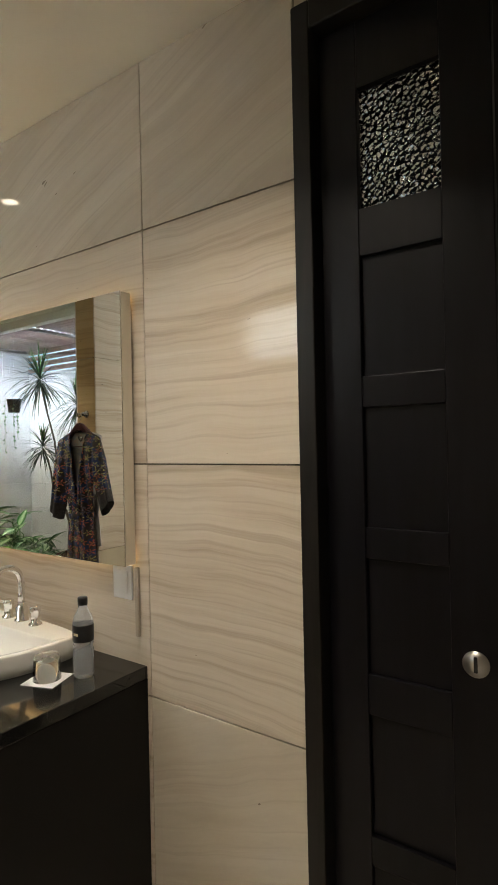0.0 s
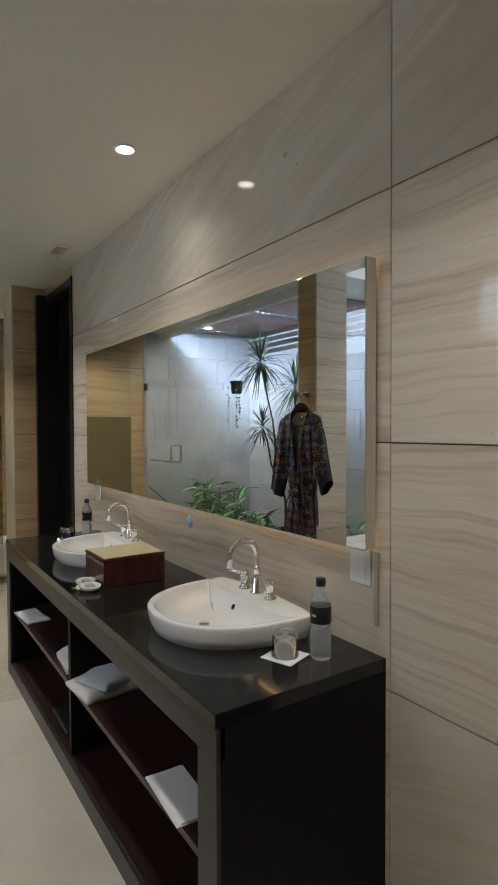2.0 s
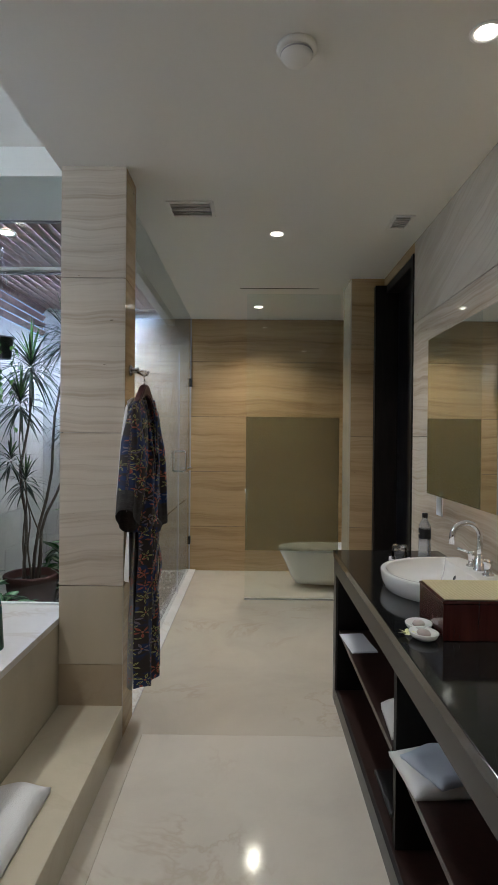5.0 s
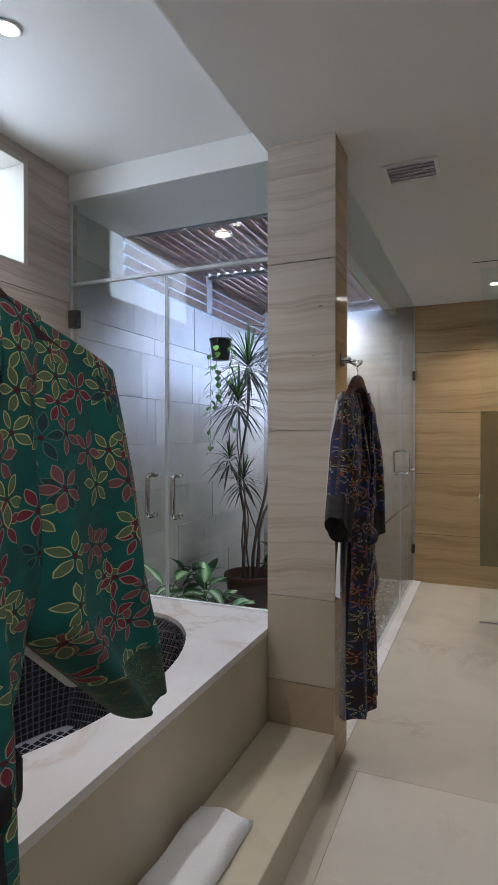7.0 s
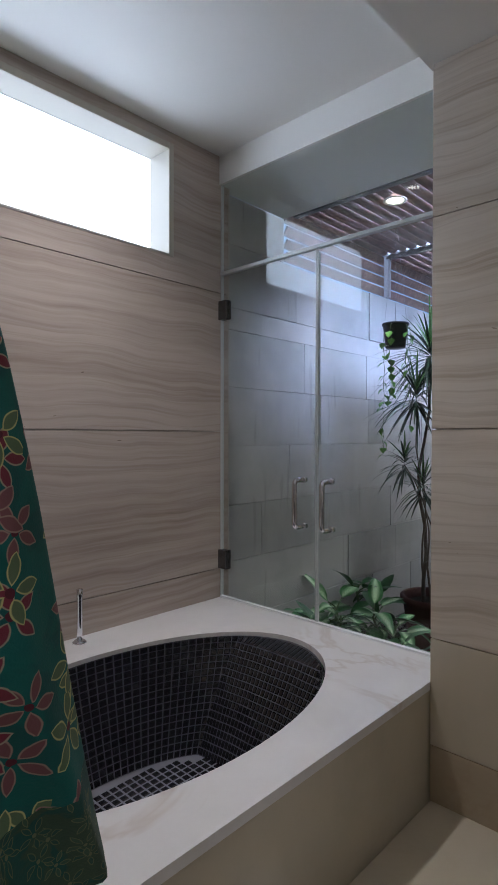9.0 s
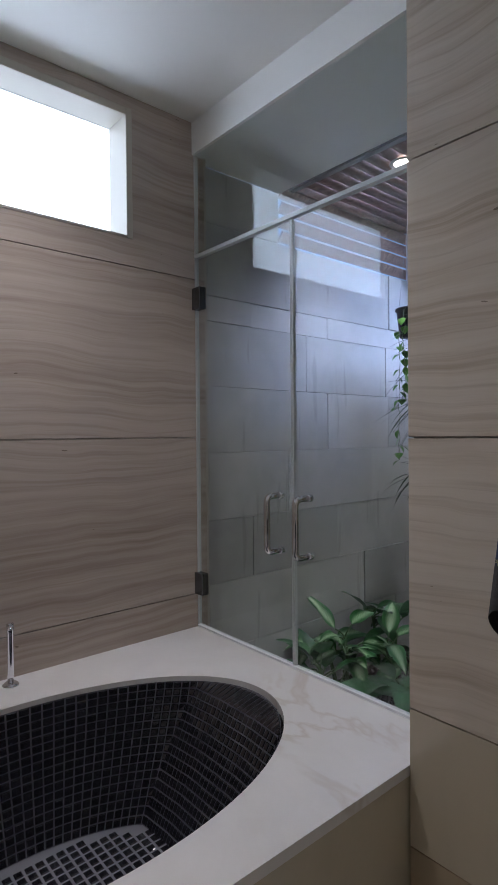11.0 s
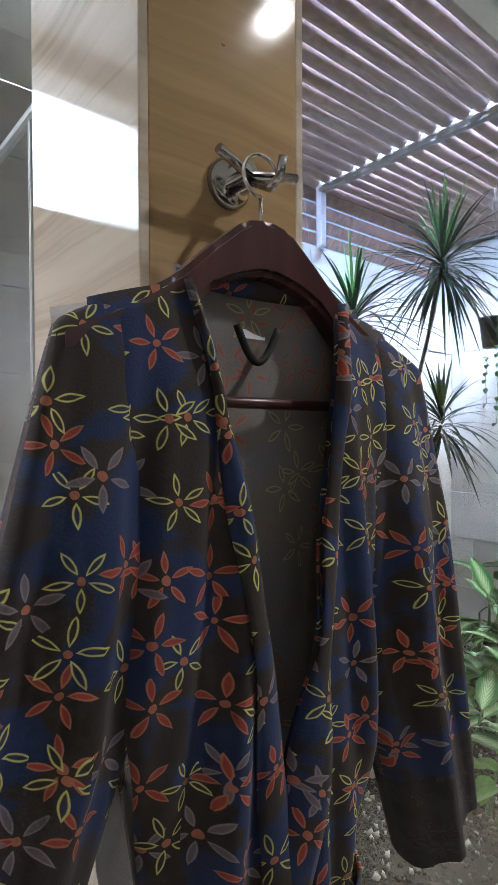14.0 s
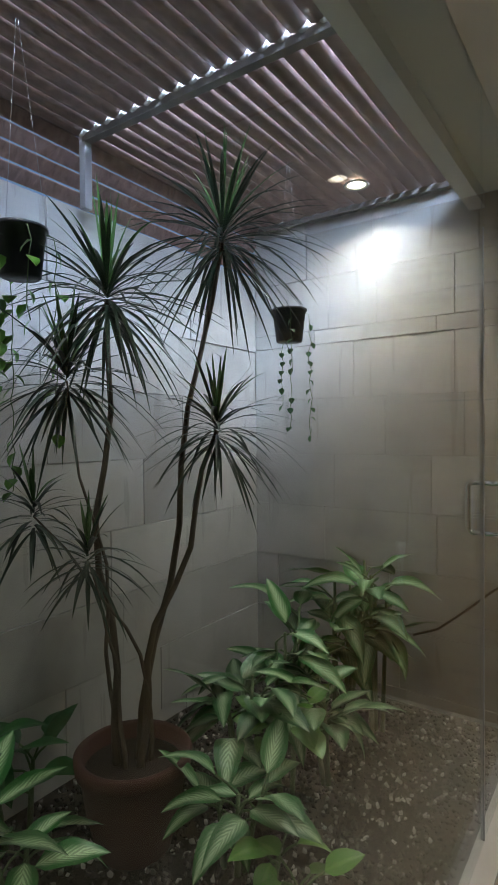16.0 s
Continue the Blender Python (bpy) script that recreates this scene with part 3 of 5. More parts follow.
# beam over the bath glass, soffit and beam over the corridor glass
structure("beam_bath", boxed(GLASS_X - 0.05, GLASS_X + 0.02, BACK, -0.53, 2.885, BATH_CEIL), white_paint, "white beam above the bath glass")
structure("soffit_bath", boxed(-4.42, GLASS_X - 0.05, GARDEN, -0.53, 2.90, 3.04), white_paint, "pale soffit outside the bath glass")
structure("beam_garden", boxed(FAR, -3.80, -0.55, -0.47, 2.76, CEIL + 0.1), white_paint, "grey-white beam at the edge of the garden")
structure("wall_garden_upper", boxed(-4.42, -3.86, GARDEN - 0.2, GARDEN - 0.001, 2.622, 2.899), block_stone, "pale stone wall below the soffit")
# unseen cover slabs, added to keep sky light out of the rooms
structure("light_cover_over_beam", boxed(-4.42, -1.2, -2.2, -0.3, BATH_CEIL + 0.12, BATH_CEIL + 0.2), dark_void)
structure("roof", boxed(FAR - 0.3, 1.2, -0.28, 2.8, CEIL + 0.12, CEIL + 0.2), dark_void)

# steps, deck and apron
structure("step", boxed(-3.57, -1.68, -0.53, SOUTH, 0.0, 0.165, bevel=0.004), apron_stone, "low cream stone step along the bathtub")
structure("kerb_garden", boxed(FAR, -3.80, -0.31, -0.21, 0, 0.012), deck_stone, "pale stone sill under the garden glass")

# bathtub deck with an oval cut-out
TUB = (-2.78, -1.165, 0.785, 0.465)
DECK = (-3.785, -1.462, -0.53, BACK, 0.60)


def deck_mesh():
    bm = bmesh.new()
    x0, x1, y1, y0, z = DECK
    cx, cy, a, b = TUB
    n = 96
    inner, outer = [], []
    for k in range(n):
        t = 2 * math.pi * k / n
        c, s = math.cos(t), math.sin(t)
        inner.append((cx + a * c, cy + b * s))
        f = min((x1 - cx) / c if c > 1e-6 else (x0 - cx) / c if c < -1e-6 else 1e9, (y1 - cy) / s if s > 1e-6 else (y0 - cy) / s if s < -1e-6 else 1e9)
        outer.append((cx + f * c, cy + f * s))
    for cxn, cyn in ((x0, y0), (x0, y1), (x1, y0), (x1, y1)):
        k = min(range(n), key=lambda i: (outer[i][0] - cxn) ** 2 + (outer[i][1] - cyn) ** 2)
        outer[k] = (cxn, cyn)
    top_i = [bm.verts.new((x, y, z)) for x, y in inner]
    top_o = [bm.verts.new((x, y, z)) for x, y in outer]
    low_i = [bm.verts.new((x, y, z - 0.03)) for x, y in inner]
    low_o = [bm.verts.new((x, y, z - 0.03)) for x, y in outer]
    for k in range(n):
        j = (k + 1) % n
        for q in ((top_i[k], top_i[j], top_o[j], top_o[k]), (low_o[k], low_o[j], low_i[j], low_i[k]), (top_o[k], top_o[j], low_o[j], low_o[k]), (low_i[k], low_i[j], top_i[j], top_i[k])):
            bm.faces.new(q)
    return bm


bathtub = thing("bathtub", "sunken oval bathtub lined with black glass mosaic, pale marble deck", "bathtub", at=(-2.78, -1.165, 0))
for o in (part("deck", deck_mesh(), deck_stone, bathtub, "pale marble deck with brown veins"), part("apron", boxed(DECK[0], DECK[1], -0.56, -0.534, 0.165, 0.57), apron_stone, bathtub, "cream stone front panel"), part("apron_foot", boxed(DECK[0], DECK[1], -0.56, -0.534, 0.0, 0.165), apron_stone, bathtub)):
    o.matrix_parent_inverse = bathtub.matrix_basis.inverted()


def tub_point(t, d):
    """A point of the tub's lining: t round the oval, d from 0 at the rim to 1 at the floor."""
    cx, cy, a, b = TUB
    inset = 0.01 + 0.17 * d ** 1.25
    rx, ry = a - inset * 1.25, b - inset * 0.72
    x, y = cx + rx * math.cos(t), cy + ry * math.sin(t)
    rest = cx - a + 0.10 + 0.26 * d + 0.10 * max(0.0, abs(y - cy) - 0.10)
    return Vector((max(x, rest) if d > 0.02 else x, y, 0.585 - 0.44 * d))


def tub_shell():
    bm = bmesh.new()
    n, rows = 96, 14
    rings = [[bm.verts.new(tub_point(2 * math.pi * k / n, r / rows)) for k in range(n)] for r in range(rows + 1)]
    for a, b in zip(rings, rings[1:]):
        for k in range(n):
            bm.faces.new((a[k], a[(k + 1) % n], b[(k + 1) % n], b[k])).smooth = True
    bm.faces.new(rings[-1])
    return bm


tub_grout = principled("dark_tub_grout", (0.09, 0.09, 0.10), 0.7)
tub_tile = principled("black_glass_mosaic", (0.014, 0.014, 0.020), 0.13, coat=1.0)
part("lining", tub_shell(), tub_grout, bathtub, "dark grouted lining").matrix_parent_inverse = bathtub.matrix_basis.inverted()
floor_grout = principled("grey_tub_floor_grout", (0.20, 0.20, 0.22), 0.7)
part("tub_floor", turned(bmesh.new(), ((0.0, 0.1452), (0.565, 0.1452), (0.568, 0.1450)), (TUB[0], TUB[1], 0), 64, 1.0, 0.60, close=False), floor_grout, bathtub, "grey grouted tub floor").matrix_parent_inverse = bathtub.matrix_basis.inverted()


def raised_tile(bm, corners, normal, lift=0.0036):
    """A small tile with chamfered edges on four corners of a surface."""
    mid = sum(corners, Vector()) / 4
    low = [bm.verts.new(c) for c in corners]
    top = [bm.verts.new(mid + (c - mid) * 0.74 + normal * lift) for c in corners]
    bm.faces.new(top)
    for k in range(4):
        bm.faces.new((low[k], low[(k + 1) % 4], top[(k + 1) % 4], top[k]))


def tub_tiles():
    """Corners and normal of every small tile: walls first, then the floor."""
    rows, n = 17, 118
    rng = random.Random(4)
    out = []
    for r in range(rows):
        for k in range(n):
            t0, t1 = 2 * math.pi * (k + 0.08) / n, 2 * math.pi * (k + 0.92) / n
            d0, d1 = (r + 0.08) / rows, (r + 0.92) / rows
            cs = [tub_point(t0, d0), tub_point(t1, d0), tub_point(t1, d1), tub_point(t0, d1)]
            nrm = (cs[1] - cs[0]).cross(cs[3] - cs[0]).normalized()
            mid = sum(cs, Vector()) / 4
            if nrm.dot(Vector((TUB[0], TUB[1], mid.z)) - mid) < 0:
                nrm = -nrm
            nrm = (nrm + Vector((rng.uniform(-1, 1), rng.uniform(-1, 1), rng.uniform(-1, 1))) * 0.16).normalized()
            out.append(([c + nrm * 0.001 for c in cs], nrm))
    cx, cy, a, b = TUB
    fx, fy, step = a - 0.18 * 1.25 - 0.012, b - 0.18 * 0.72 - 0.012, 0.0345
    for i in range(-20, 21):
        for j in range(-12, 13):
            x, y = cx + i * step, cy + j * step
            if ((abs(i) + 0.5) * step / fx) ** 2 + ((abs(j) + 0.5) * step / fy) ** 2 < 1:
                h = step * 0.385
                out.append(([Vector((x + sx * h, y + sy * h, 0.1455)) for sx, sy in ((-1, -1), (1, -1), (1, 1), (-1, 1))], Vector((0, 0, 1))))
    return out


all_tiles = sorted(tub_tiles(), key=lambda t: t[0][0].x - 0.4 * t[0][0].z)
bm = bmesh.new()
for cs, nrm in all_tiles[300:]:
    raised_tile(bm, cs, nrm)
mosaic = part("mosaic_tile", bm, tub_tile, bathtub, "small black glossy glass tiles")
mosaic["kind"] = "stuff"
mosaic.matrix_parent_inverse = bathtub.matrix_basis.inverted()

# garden: ground, walls of cut blocks
structure("ground_garden", boxed(FAR - 0.2, -3.70, GARDEN - 0.2, -0.31, -0.16, -0.02), gravel_bed, "dark gravel bed of the small garden")
COURSES = (-0.05, 0.06, 0.405, 0.76, 1.09, 1.44, 1.785, 2.12, 2.25, 2.62)
wall_garden = structure("wall_garden", boxed(FAR - 0.2, -3.86, GARDEN - 0.2, GARDEN - 0.02, -0.1, 2.62), mortar, "weathered pale cut-stone garden wall")
wall_garden_far = structure("wall_garden_far", boxed(FAR - 0.2, FAR - 0.02, GARDEN, -0.31, -0.1, 3.0), mortar, "weathered pale cut-stone end wall")
rng = random.Random(11)
for r in range(len(COURSES) - 1):
    z0, z1 = COURSES[r] + 0.0012, COURSES[r + 1] - 0.0012
    x = -3.86 - (0.35 if r % 2 else 0.0)
    if r % 2:
        slab(wall_garden, block_stone, -3.86, x + 0.003, GARDEN - 0.02, GARDEN + rng.uniform(-0.004, 0.004), z0, z1, "stone_block")
    while x > FAR + 0.05:
        w = rng.choice((0.62, 0.70, 0.78, 0.90))
        nx = max(FAR, x - w)
        if nx - FAR < 0.2:
            nx = FAR
        slab(wall_garden, block_stone, nx + 0.0012, x - 0.0012, GARDEN - 0.02, GARDEN + rng.uniform(-0.005, 0.005), z0, z1, "stone_block")
        x = nx
COURSES_FAR = (-0.05, 0.06, 0.405, 0.76, 1.10, 1.435, 1.785, 2.13, 2.22, 2.55, 3.0)
for r in range(len(COURSES_FAR) - 1):
    z0, z1 = COURSES_FAR[r] + 0.0012, COURSES_FAR[r + 1] - 0.0012
    y = -0.31
    first = True
    while y > GARDEN + 0.02:
        w = rng.choice((0.32, 0.45, 0.6, 0.7)) * (0.6 if first and r % 2 else 1.0)
        first = False
        ny = y - w
        if ny - GARDEN < 0.15:
            ny = GARDEN
        slab(wall_garden_far, block_stone, FAR - 0.02, FAR + rng.uniform(-0.004, 0.005), ny + 0.0012, y - 0.0012, z0, z1, "stone_block")
        y = ny


# ---------------------------------------------------------------- doors
def panel_leaf(x0, x1, knob_x, mirrored):
    """A stained leaf with five sunk panels and a pebbled glass light at the top."""
    d = thing("door_1", "near-black stained wooden door, closed, with sunk panels and pebbled glass light", "door", "double door")
    d["kind"] = "structure"
    yf = NORTH + 0.035
    inner = 0.115
    a, b = (x0 + 0.105, x1 - inner) if not mirrored else (x0 + inner, x1 - 0.105)
    part("stile", boxed(x0, a, yf, yf + 0.04, 0.008, 2.655, bevel=0.002), door_wood, d)
    part("stile", boxed(b, x1, yf, yf + 0.04, 0.008, 2.655, bevel=0.002), door_wood, d)
    rails = ((0.008, 0.16), (0.50, 0.576), (0.885, 0.988), (1.284, 1.362), (1.668, 1.747), (2.054, 2.175), (2.482, 2.655))
    for z0, z1 in rails:
        part("rail", boxed(a, b, yf + 0.001, yf + 0.039, z0, z1, bevel=0.002), door_wood, d)
    for (_, z0), (z1, _) in zip(rails, rails[1:]):
        if z0 > 2.1:
            part("pane", boxed(a, b, yf + 0.016, yf + 0.022, z0, z1), pebbled, d, "pebbled privacy glass")
        else:
            part("panel", boxed(a, b, yf + 0.014, yf + 0.028, z0, z1), door_wood, d)
    pull = part("flush_pull", turned(bmesh.new(), ((0.0, -0.004), (0.026, -0.004), (0.030, 0.0), (0.030, 0.004), (0.0, 0.004)), sides=24, close=False), steel, d, "round steel flush pull")
    pull.matrix_local = pose(knob_x, yf - 0.003, 1.07, 90)
    slot = part("thumb_turn", boxed(-0.004, 0.004, -0.018, 0.018, 0.0, 0.006, bevel=0.001), plastic_black, pull)
    slot.location = (0, 0, 0.002)
    return d


panel_leaf(-0.715, -0.286, -0.345, False)
panel_leaf(-0.282, 0.145, -0.222, True)
door_frame = thing("door_frame", "dark stained wooden door frame", "door frame")
door_frame["kind"] = "structure"
part("jamb", boxed(-0.772, -0.719, NORTH - 0.012, NORTH + 0.2, 0, 2.735, bevel=0.004), frame_wood, door_frame)
part("jamb", boxed(0.149, 0.215, NORTH - 0.012, NORTH + 0.2, 0, 2.735, bevel=0.004), frame_wood, door_frame)
part("head", boxed(-0.719, 0.149, NORTH - 0.012, NORTH + 0.2, 2.66, 2.735, bevel=0.004), frame_wood, door_frame)
structure("wall_hall", boxed(-1.2, 0.8, 3.0, 3.1, 0, 3.0), cream_paint)
structure("ceiling_hall", boxed(-1.2, 0.8, NORTH + 0.2, 3.1, 2.84, 2.94), cream_paint)
structure("floor_hall", boxed(-1.2, 0.8, 2.0, 3.1, -0.1, 0.0), floor_stone)

door_2 = thing("door_2", "dark wooden door frame with a near-black board for the dark opening", "door")
door_2["kind"] = "structure"
part("jamb", boxed(-4.66, -4.602, NORTH - 0.01, NORTH + 0.2, 0, 2.765, bevel=0.003), frame_wood, door_2)
part("jamb", boxed(-5.467, -5.40, NORTH - 0.085, NORTH + 0.2, 0, 2.765, bevel=0.003), frame_wood, door_2)
part("head", boxed(-5.40, -4.66, NORTH + 0.001, NORTH + 0.2, 2.70, 2.764, bevel=0.003), frame_wood, door_2)
# near-black board across the opening, put in for the darkness beyond
part("leaf", boxed(-5.398, -4.665, NORTH + 0.10, NORTH + 0.14, 0.01, 2.69, bevel=0.003), door_wood, door_2)

# ---------------------------------------------------------------- garden glass
pale_seal = principled("pale_clear_seal", (0.55, 0.57, 0.56), 0.3)
glass_bath = thing("glass_screen", "clear frameless glass doors between bathtub and garden, closed", "glass door")
glass_bath["kind"] = "structure"
GT = 2.395
part("transom_pane", boxed(GLASS_X - 0.005, GLASS_X + 0.005, BACK, -0.53, GT + 0.012, 2.884), pane, glass_bath)
part("transom_bar", boxed(GLASS_X - 0.013, GLASS_X + 0.013, BACK, -0.53, GT - 0.008, GT + 0.010, bevel=0.002), pale_seal, glass_bath)
part("sill_track", boxed(GLASS_X - 0.012, GLASS_X + 0.012, BACK, -0.53, 0.596, 0.610, bevel=0.002), plastic_white, glass_bath)
for y0, y1, hy in ((BACK + 0.012, -1.215, -1.29), (-1.205, -0.535, -1.13)):
    leaf = part("door_pane", boxed(GLASS_X - 0.005, GLASS_X + 0.005, y0, y1, 0.612, GT - 0.014), pane, glass_bath, "clear glass door leaf")
    pull = part("pull_handle", bmesh.new(), chrome, leaf, "chrome D-shaped pull handle")
    bm = bmesh.new()
    x = GLASS_X
    pts = [(x, hy, 1.285), (x + 0.05, hy, 1.285)] + [tuple(p) for p in arc((x + 0.05, hy, 1.26), 0.025, math.pi / 2, 0, (1, 0, 0), (0, 0, 1), 5)][1:] + [tuple(p) for p in arc((x + 0.05, hy, 1.085), 0.025, 0, -math.pi / 2, (1, 0, 0), (0, 0, 1), 5)] + [(x, hy, 1.06)]
    tube(bm, pts, 0.0135, 12)
    for zz in (1.285, 1.06):
        tube(bm, [(x - 0.012, hy, zz), (x + 0.012, hy, zz)], 0.015, 14)
    bm.to_mesh(pull.data)
    bm.free()
    part("edge_seal", boxed(GLASS_X - 0.007, GLASS_X + 0.007, (y1 - 0.003 if hy < -1.2 else y0 - 0.003), (y1 + 0.003 if hy < -1.2 else y0 + 0.003), 0.612, GT - 0.014), pale_seal, leaf)
for z in (2.19, 0.815):
    part("hinge", boxed(GLASS_X - 0.012, GLASS_X + 0.028, BACK - 0.002, BACK + 0.062, z - 0.052, z + 0.052, bevel=0.004), hinge_steel, glass_bath)
part("edge_profile", boxed(GLASS_X - 0.01, GLASS_X + 0.01, BACK, BACK + 0.006, 0.612, 2.884), pale_seal, glass_bath)

glass_side = thing("glass_partition", "clear glass wall and shower door along the corridor", "glass wall")
glass_side["kind"] = "structure"
DX = -6.14
part("fixed_pane", boxed(DX + 0.004, -3.80, GLASS_Y - 0.005, GLASS_Y + 0.005, 0.012, CEIL), pane, glass_side)
part("top_pane", boxed(FAR, DX, GLASS_Y - 0.005, GLASS_Y + 0.005, 2.33, CEIL), pane, glass_side)
leaf = part("shower_door", boxed(FAR + 0.01, DX, GLASS_Y - 0.005, GLASS_Y + 0.005, 0.02, 2.325), pane, glass_side, "clear glass shower door")
bm = bmesh.new()
hx = DX - 0.06
for side in (1, -1):
    y = GLASS_Y
    tube(bm, [(hx, y, 1.37), (hx, y + 0.05 * side, 1.37), (hx, y + 0.065 * side, 1.355), (hx, y + 0.065 * side, 1.19), (hx, y + 0.05 * side, 1.175), (hx, y, 1.175)], 0.010, 10)
tube(bm, [(hx, GLASS_Y, 1.175), (hx, GLASS_Y + 0.06, 1.175), (hx - 0.62, GLASS_Y + 0.06, 1.175), (hx - 0.62, GLASS_Y, 1.175)], 0.009, 10)
part("pull_handle", bm, chrome, leaf, "chrome handle with towel bar")
for z in (2.12, 0.35):
    part("hinge", boxed(FAR, FAR + 0.06, GLASS_Y - 0.016, GLASS_Y + 0.016, z - 0.045, z + 0.045, bevel=0.003), plastic_black, leaf)
part("edge_profile", boxed(FAR + 0.001, FAR + 0.009, GLASS_Y - 0.01, GLASS_Y + 0.01, 0.02, CEIL), grey_metal, glass_side)
part("edge_seal", boxed(DX - 0.002, DX + 0.004, GLASS_Y - 0.007, GLASS_Y + 0.007, 0.02, 2.325), grey_metal, glass_side)

toilet_screen = thing("toilet_screen", "clear glass screen with a frosted band beside the toilet", "glass screen")
part("pane", boxed(-6.005, -5.995, 0.36, 1.228, 0.0, CEIL), pane, toilet_screen)
part("frosted_band", boxed(-5.994, -5.991, 0.362, 1.226, 0.46, 1.70), frosted, toilet_screen, "frosted film band")
part("floor_channel", boxed(-6.012, -5.988, 0.36, 1.228, 0.0, 0.012), steel, toilet_screen)


# ---------------------------------------------------------------- lamps
def downlight(x, y, z, watts, colour=(1.0, 0.94, 0.83), wide=115, grow=1.0):
    d = thing("downlight", "small round recessed ceiling downlight, lit warm white", "downlight", "recessed downlights", (x, y, z))
    part("rim", turned(bmesh.new(), ((0.040, 0.0), (0.052, -0.001), (0.055, -0.004), (0.050, -0.007), (0.038, -0.004), (0.040, 0.0)), sides=28, close=False), white_paint, d)
    part("lamp_face", turned(bmesh.new(), ((0.0, -0.002), (0.039, -0.002), (0.039, -0.0005)), sides=24, close=False), lamp_glow, d)
    lt = bpy.data.lights.new("downlight_beam", "AREA")
    lt.shape, lt.size, lt.energy, lt.color, lt.spread = "DISK", 0.07, watts, colour, radians(wide)
    new("downlight_beam", lt).location = (x, y, z - 0.0075 * grow)
    d.scale = (grow, grow, grow)
    return d


downlight(-2.64, 1.18, CEIL, LAMP * 0.14)
downlight(-4.46, 0.57, CEIL, LAMP)
downlight(-6.50, 0.47, CEIL, LAMP * 0.95, (1.0, 0.86, 0.62))
downlight(-0.85, 0.65, CEIL, LAMP * 0.8)
downlight(-2.734, -1.267, BATH_CEIL, LAMP)
downlight(-4.70, -1.31, 2.925, LAMP * 0.4, (1, 0.93, 0.84), grow=1.3)
downlight(-6.80, -1.07, 2.925, LAMP * 2.1, (1.0, 0.95, 0.90), 140, 1.3)

sky_lamp = bpy.data.lights.new("garden_daylight", "AREA")
sky_lamp.shape, sky_lamp.size, sky_lamp.size_y, sky_lamp.energy, sky_lamp.color, sky_lamp.spread = "RECTANGLE", 4.6, 1.6, DAY, (0.56, 0.70, 1.0), radians(125)
new("garden_daylight", sky_lamp).matrix_world = look((-4.3, 1.5, 4.75), (-5.6, -1.25, 2.9))

downlight(-0.5, 2.25, 2.84, LAMP * 0.5)


# ---------------------------------------------------------------- pergola over the garden
pergola = thing("pergola", "brown slatted pergola roof with louvred side above the garden", "pergola")
PZ = 2.95
beam_y0, beam_y1 = GARDEN + 0.03, -0.56
for x in (-5.63, FAR + 0.03, -4.46):
    part("cross_beam", boxed(x - 0.02, x + 0.02, GARDEN + 0.06, beam_y1, PZ - 0.05, PZ - 0.015, bevel=0.003), beam_brown, pergola)
part("post", boxed(-5.652, -5.612, GARDEN + 0.04, GARDEN + 0.08, 2.60, PZ - 0.015, bevel=0.003), grey_metal, pergola, "grey steel post")
count = 17


def slat_mesh(x0, x1):
    """One slat, a shallow curved board running along x."""
    bm = bmesh.new()
    rings = []
    for x in (x0, x1):
        ring = []
        for k in range(7):
            a = -1 + k / 3
            ring.append((x, a * 0.051, 0.004 * (1 - a * a)))
        for k in range(7):
            a = 1 - k / 3
            ring.append((x, a * 0.051, -0.034 * (1 - a * a) ** 0.7 - 0.004))
        rings.append([bm.verts.new(p) for p in ring])
    n = len(rings[0])
    for k in range(n):
        bm.faces.new((rings[0][k], rings[0][(k + 1) % n], rings[1][(k + 1) % n], rings[1][k]))
    bm.faces.new(rings[0])
    bm.faces.new(rings[1][::-1])
    bmesh.ops.recalc_face_normals(bm, faces=bm.faces[:])
    for f in bm.faces:
        f.smooth = len(f.verts) == 4
    me = mesh_of("slat", bm)
    me.materials.append(slat_wood)
    return me


slat_near, slat_deep = slat_mesh(-5.606, -4.43), slat_mesh(FAR + 0.005, -5.654)
cap_bm = bmesh.new()
turned(cap_bm, ((0.0, 0.0), (0.016, 0.001), (0.023, 0.008), (0.023, 0.03), (0.0, 0.031)), sides=14, close=False)
cap_me = mesh_of("slat_end", cap_bm)
cap_me.materials.append(cap_white)
for k in range(count):
    y = beam_y0 + 0.03 + (beam_y1 - beam_y0 - 0.06) * k / (count - 1)
    for me in (slat_near, slat_deep):
        o = new("slat", me)
        o.parent = pergola
        o.matrix_basis = pose(0, y, PZ + 0.02, 34, 0, 0)
    o = new("slat_end", cap_me)
    o.parent = pergola
    o.matrix_basis = pose(-5.628, y + 0.012, PZ - 0.004, 0, 90, 0)
louvre_bm = bmesh.new()
box(louvre_bm, FAR + 0.005, -4.425, -0.033, 0.033, -0.008, 0.008, bevel=0.005)
louvre_me = mesh_of("louvre_slat", louvre_bm)
louvre_me.materials.append(slat_wood)
for k in range(6):
    o = new("louvre_slat", louvre_me)
    o.parent = pergola
    o.matrix_basis = pose(0, GARDEN + 0.005, 2.66 + 0.083 * k, 55, 0, 0)

# ---------------------------------------------------------------- vanity
CX0, CX1, CY0, CZ = -4.04, -1.368, 0.90, 0.86
vanity = thing("vanity_cabinet", "long near-black wooden vanity with open shelves", "vanity", at=(-2.7, 1.2, 0))


def vpart(name, bm, mat, label="", parent=None):
    o = part(name, bm, mat, parent or vanity, label)
    o.matrix_parent_inverse = vanity.matrix_basis.inverted()
    return o


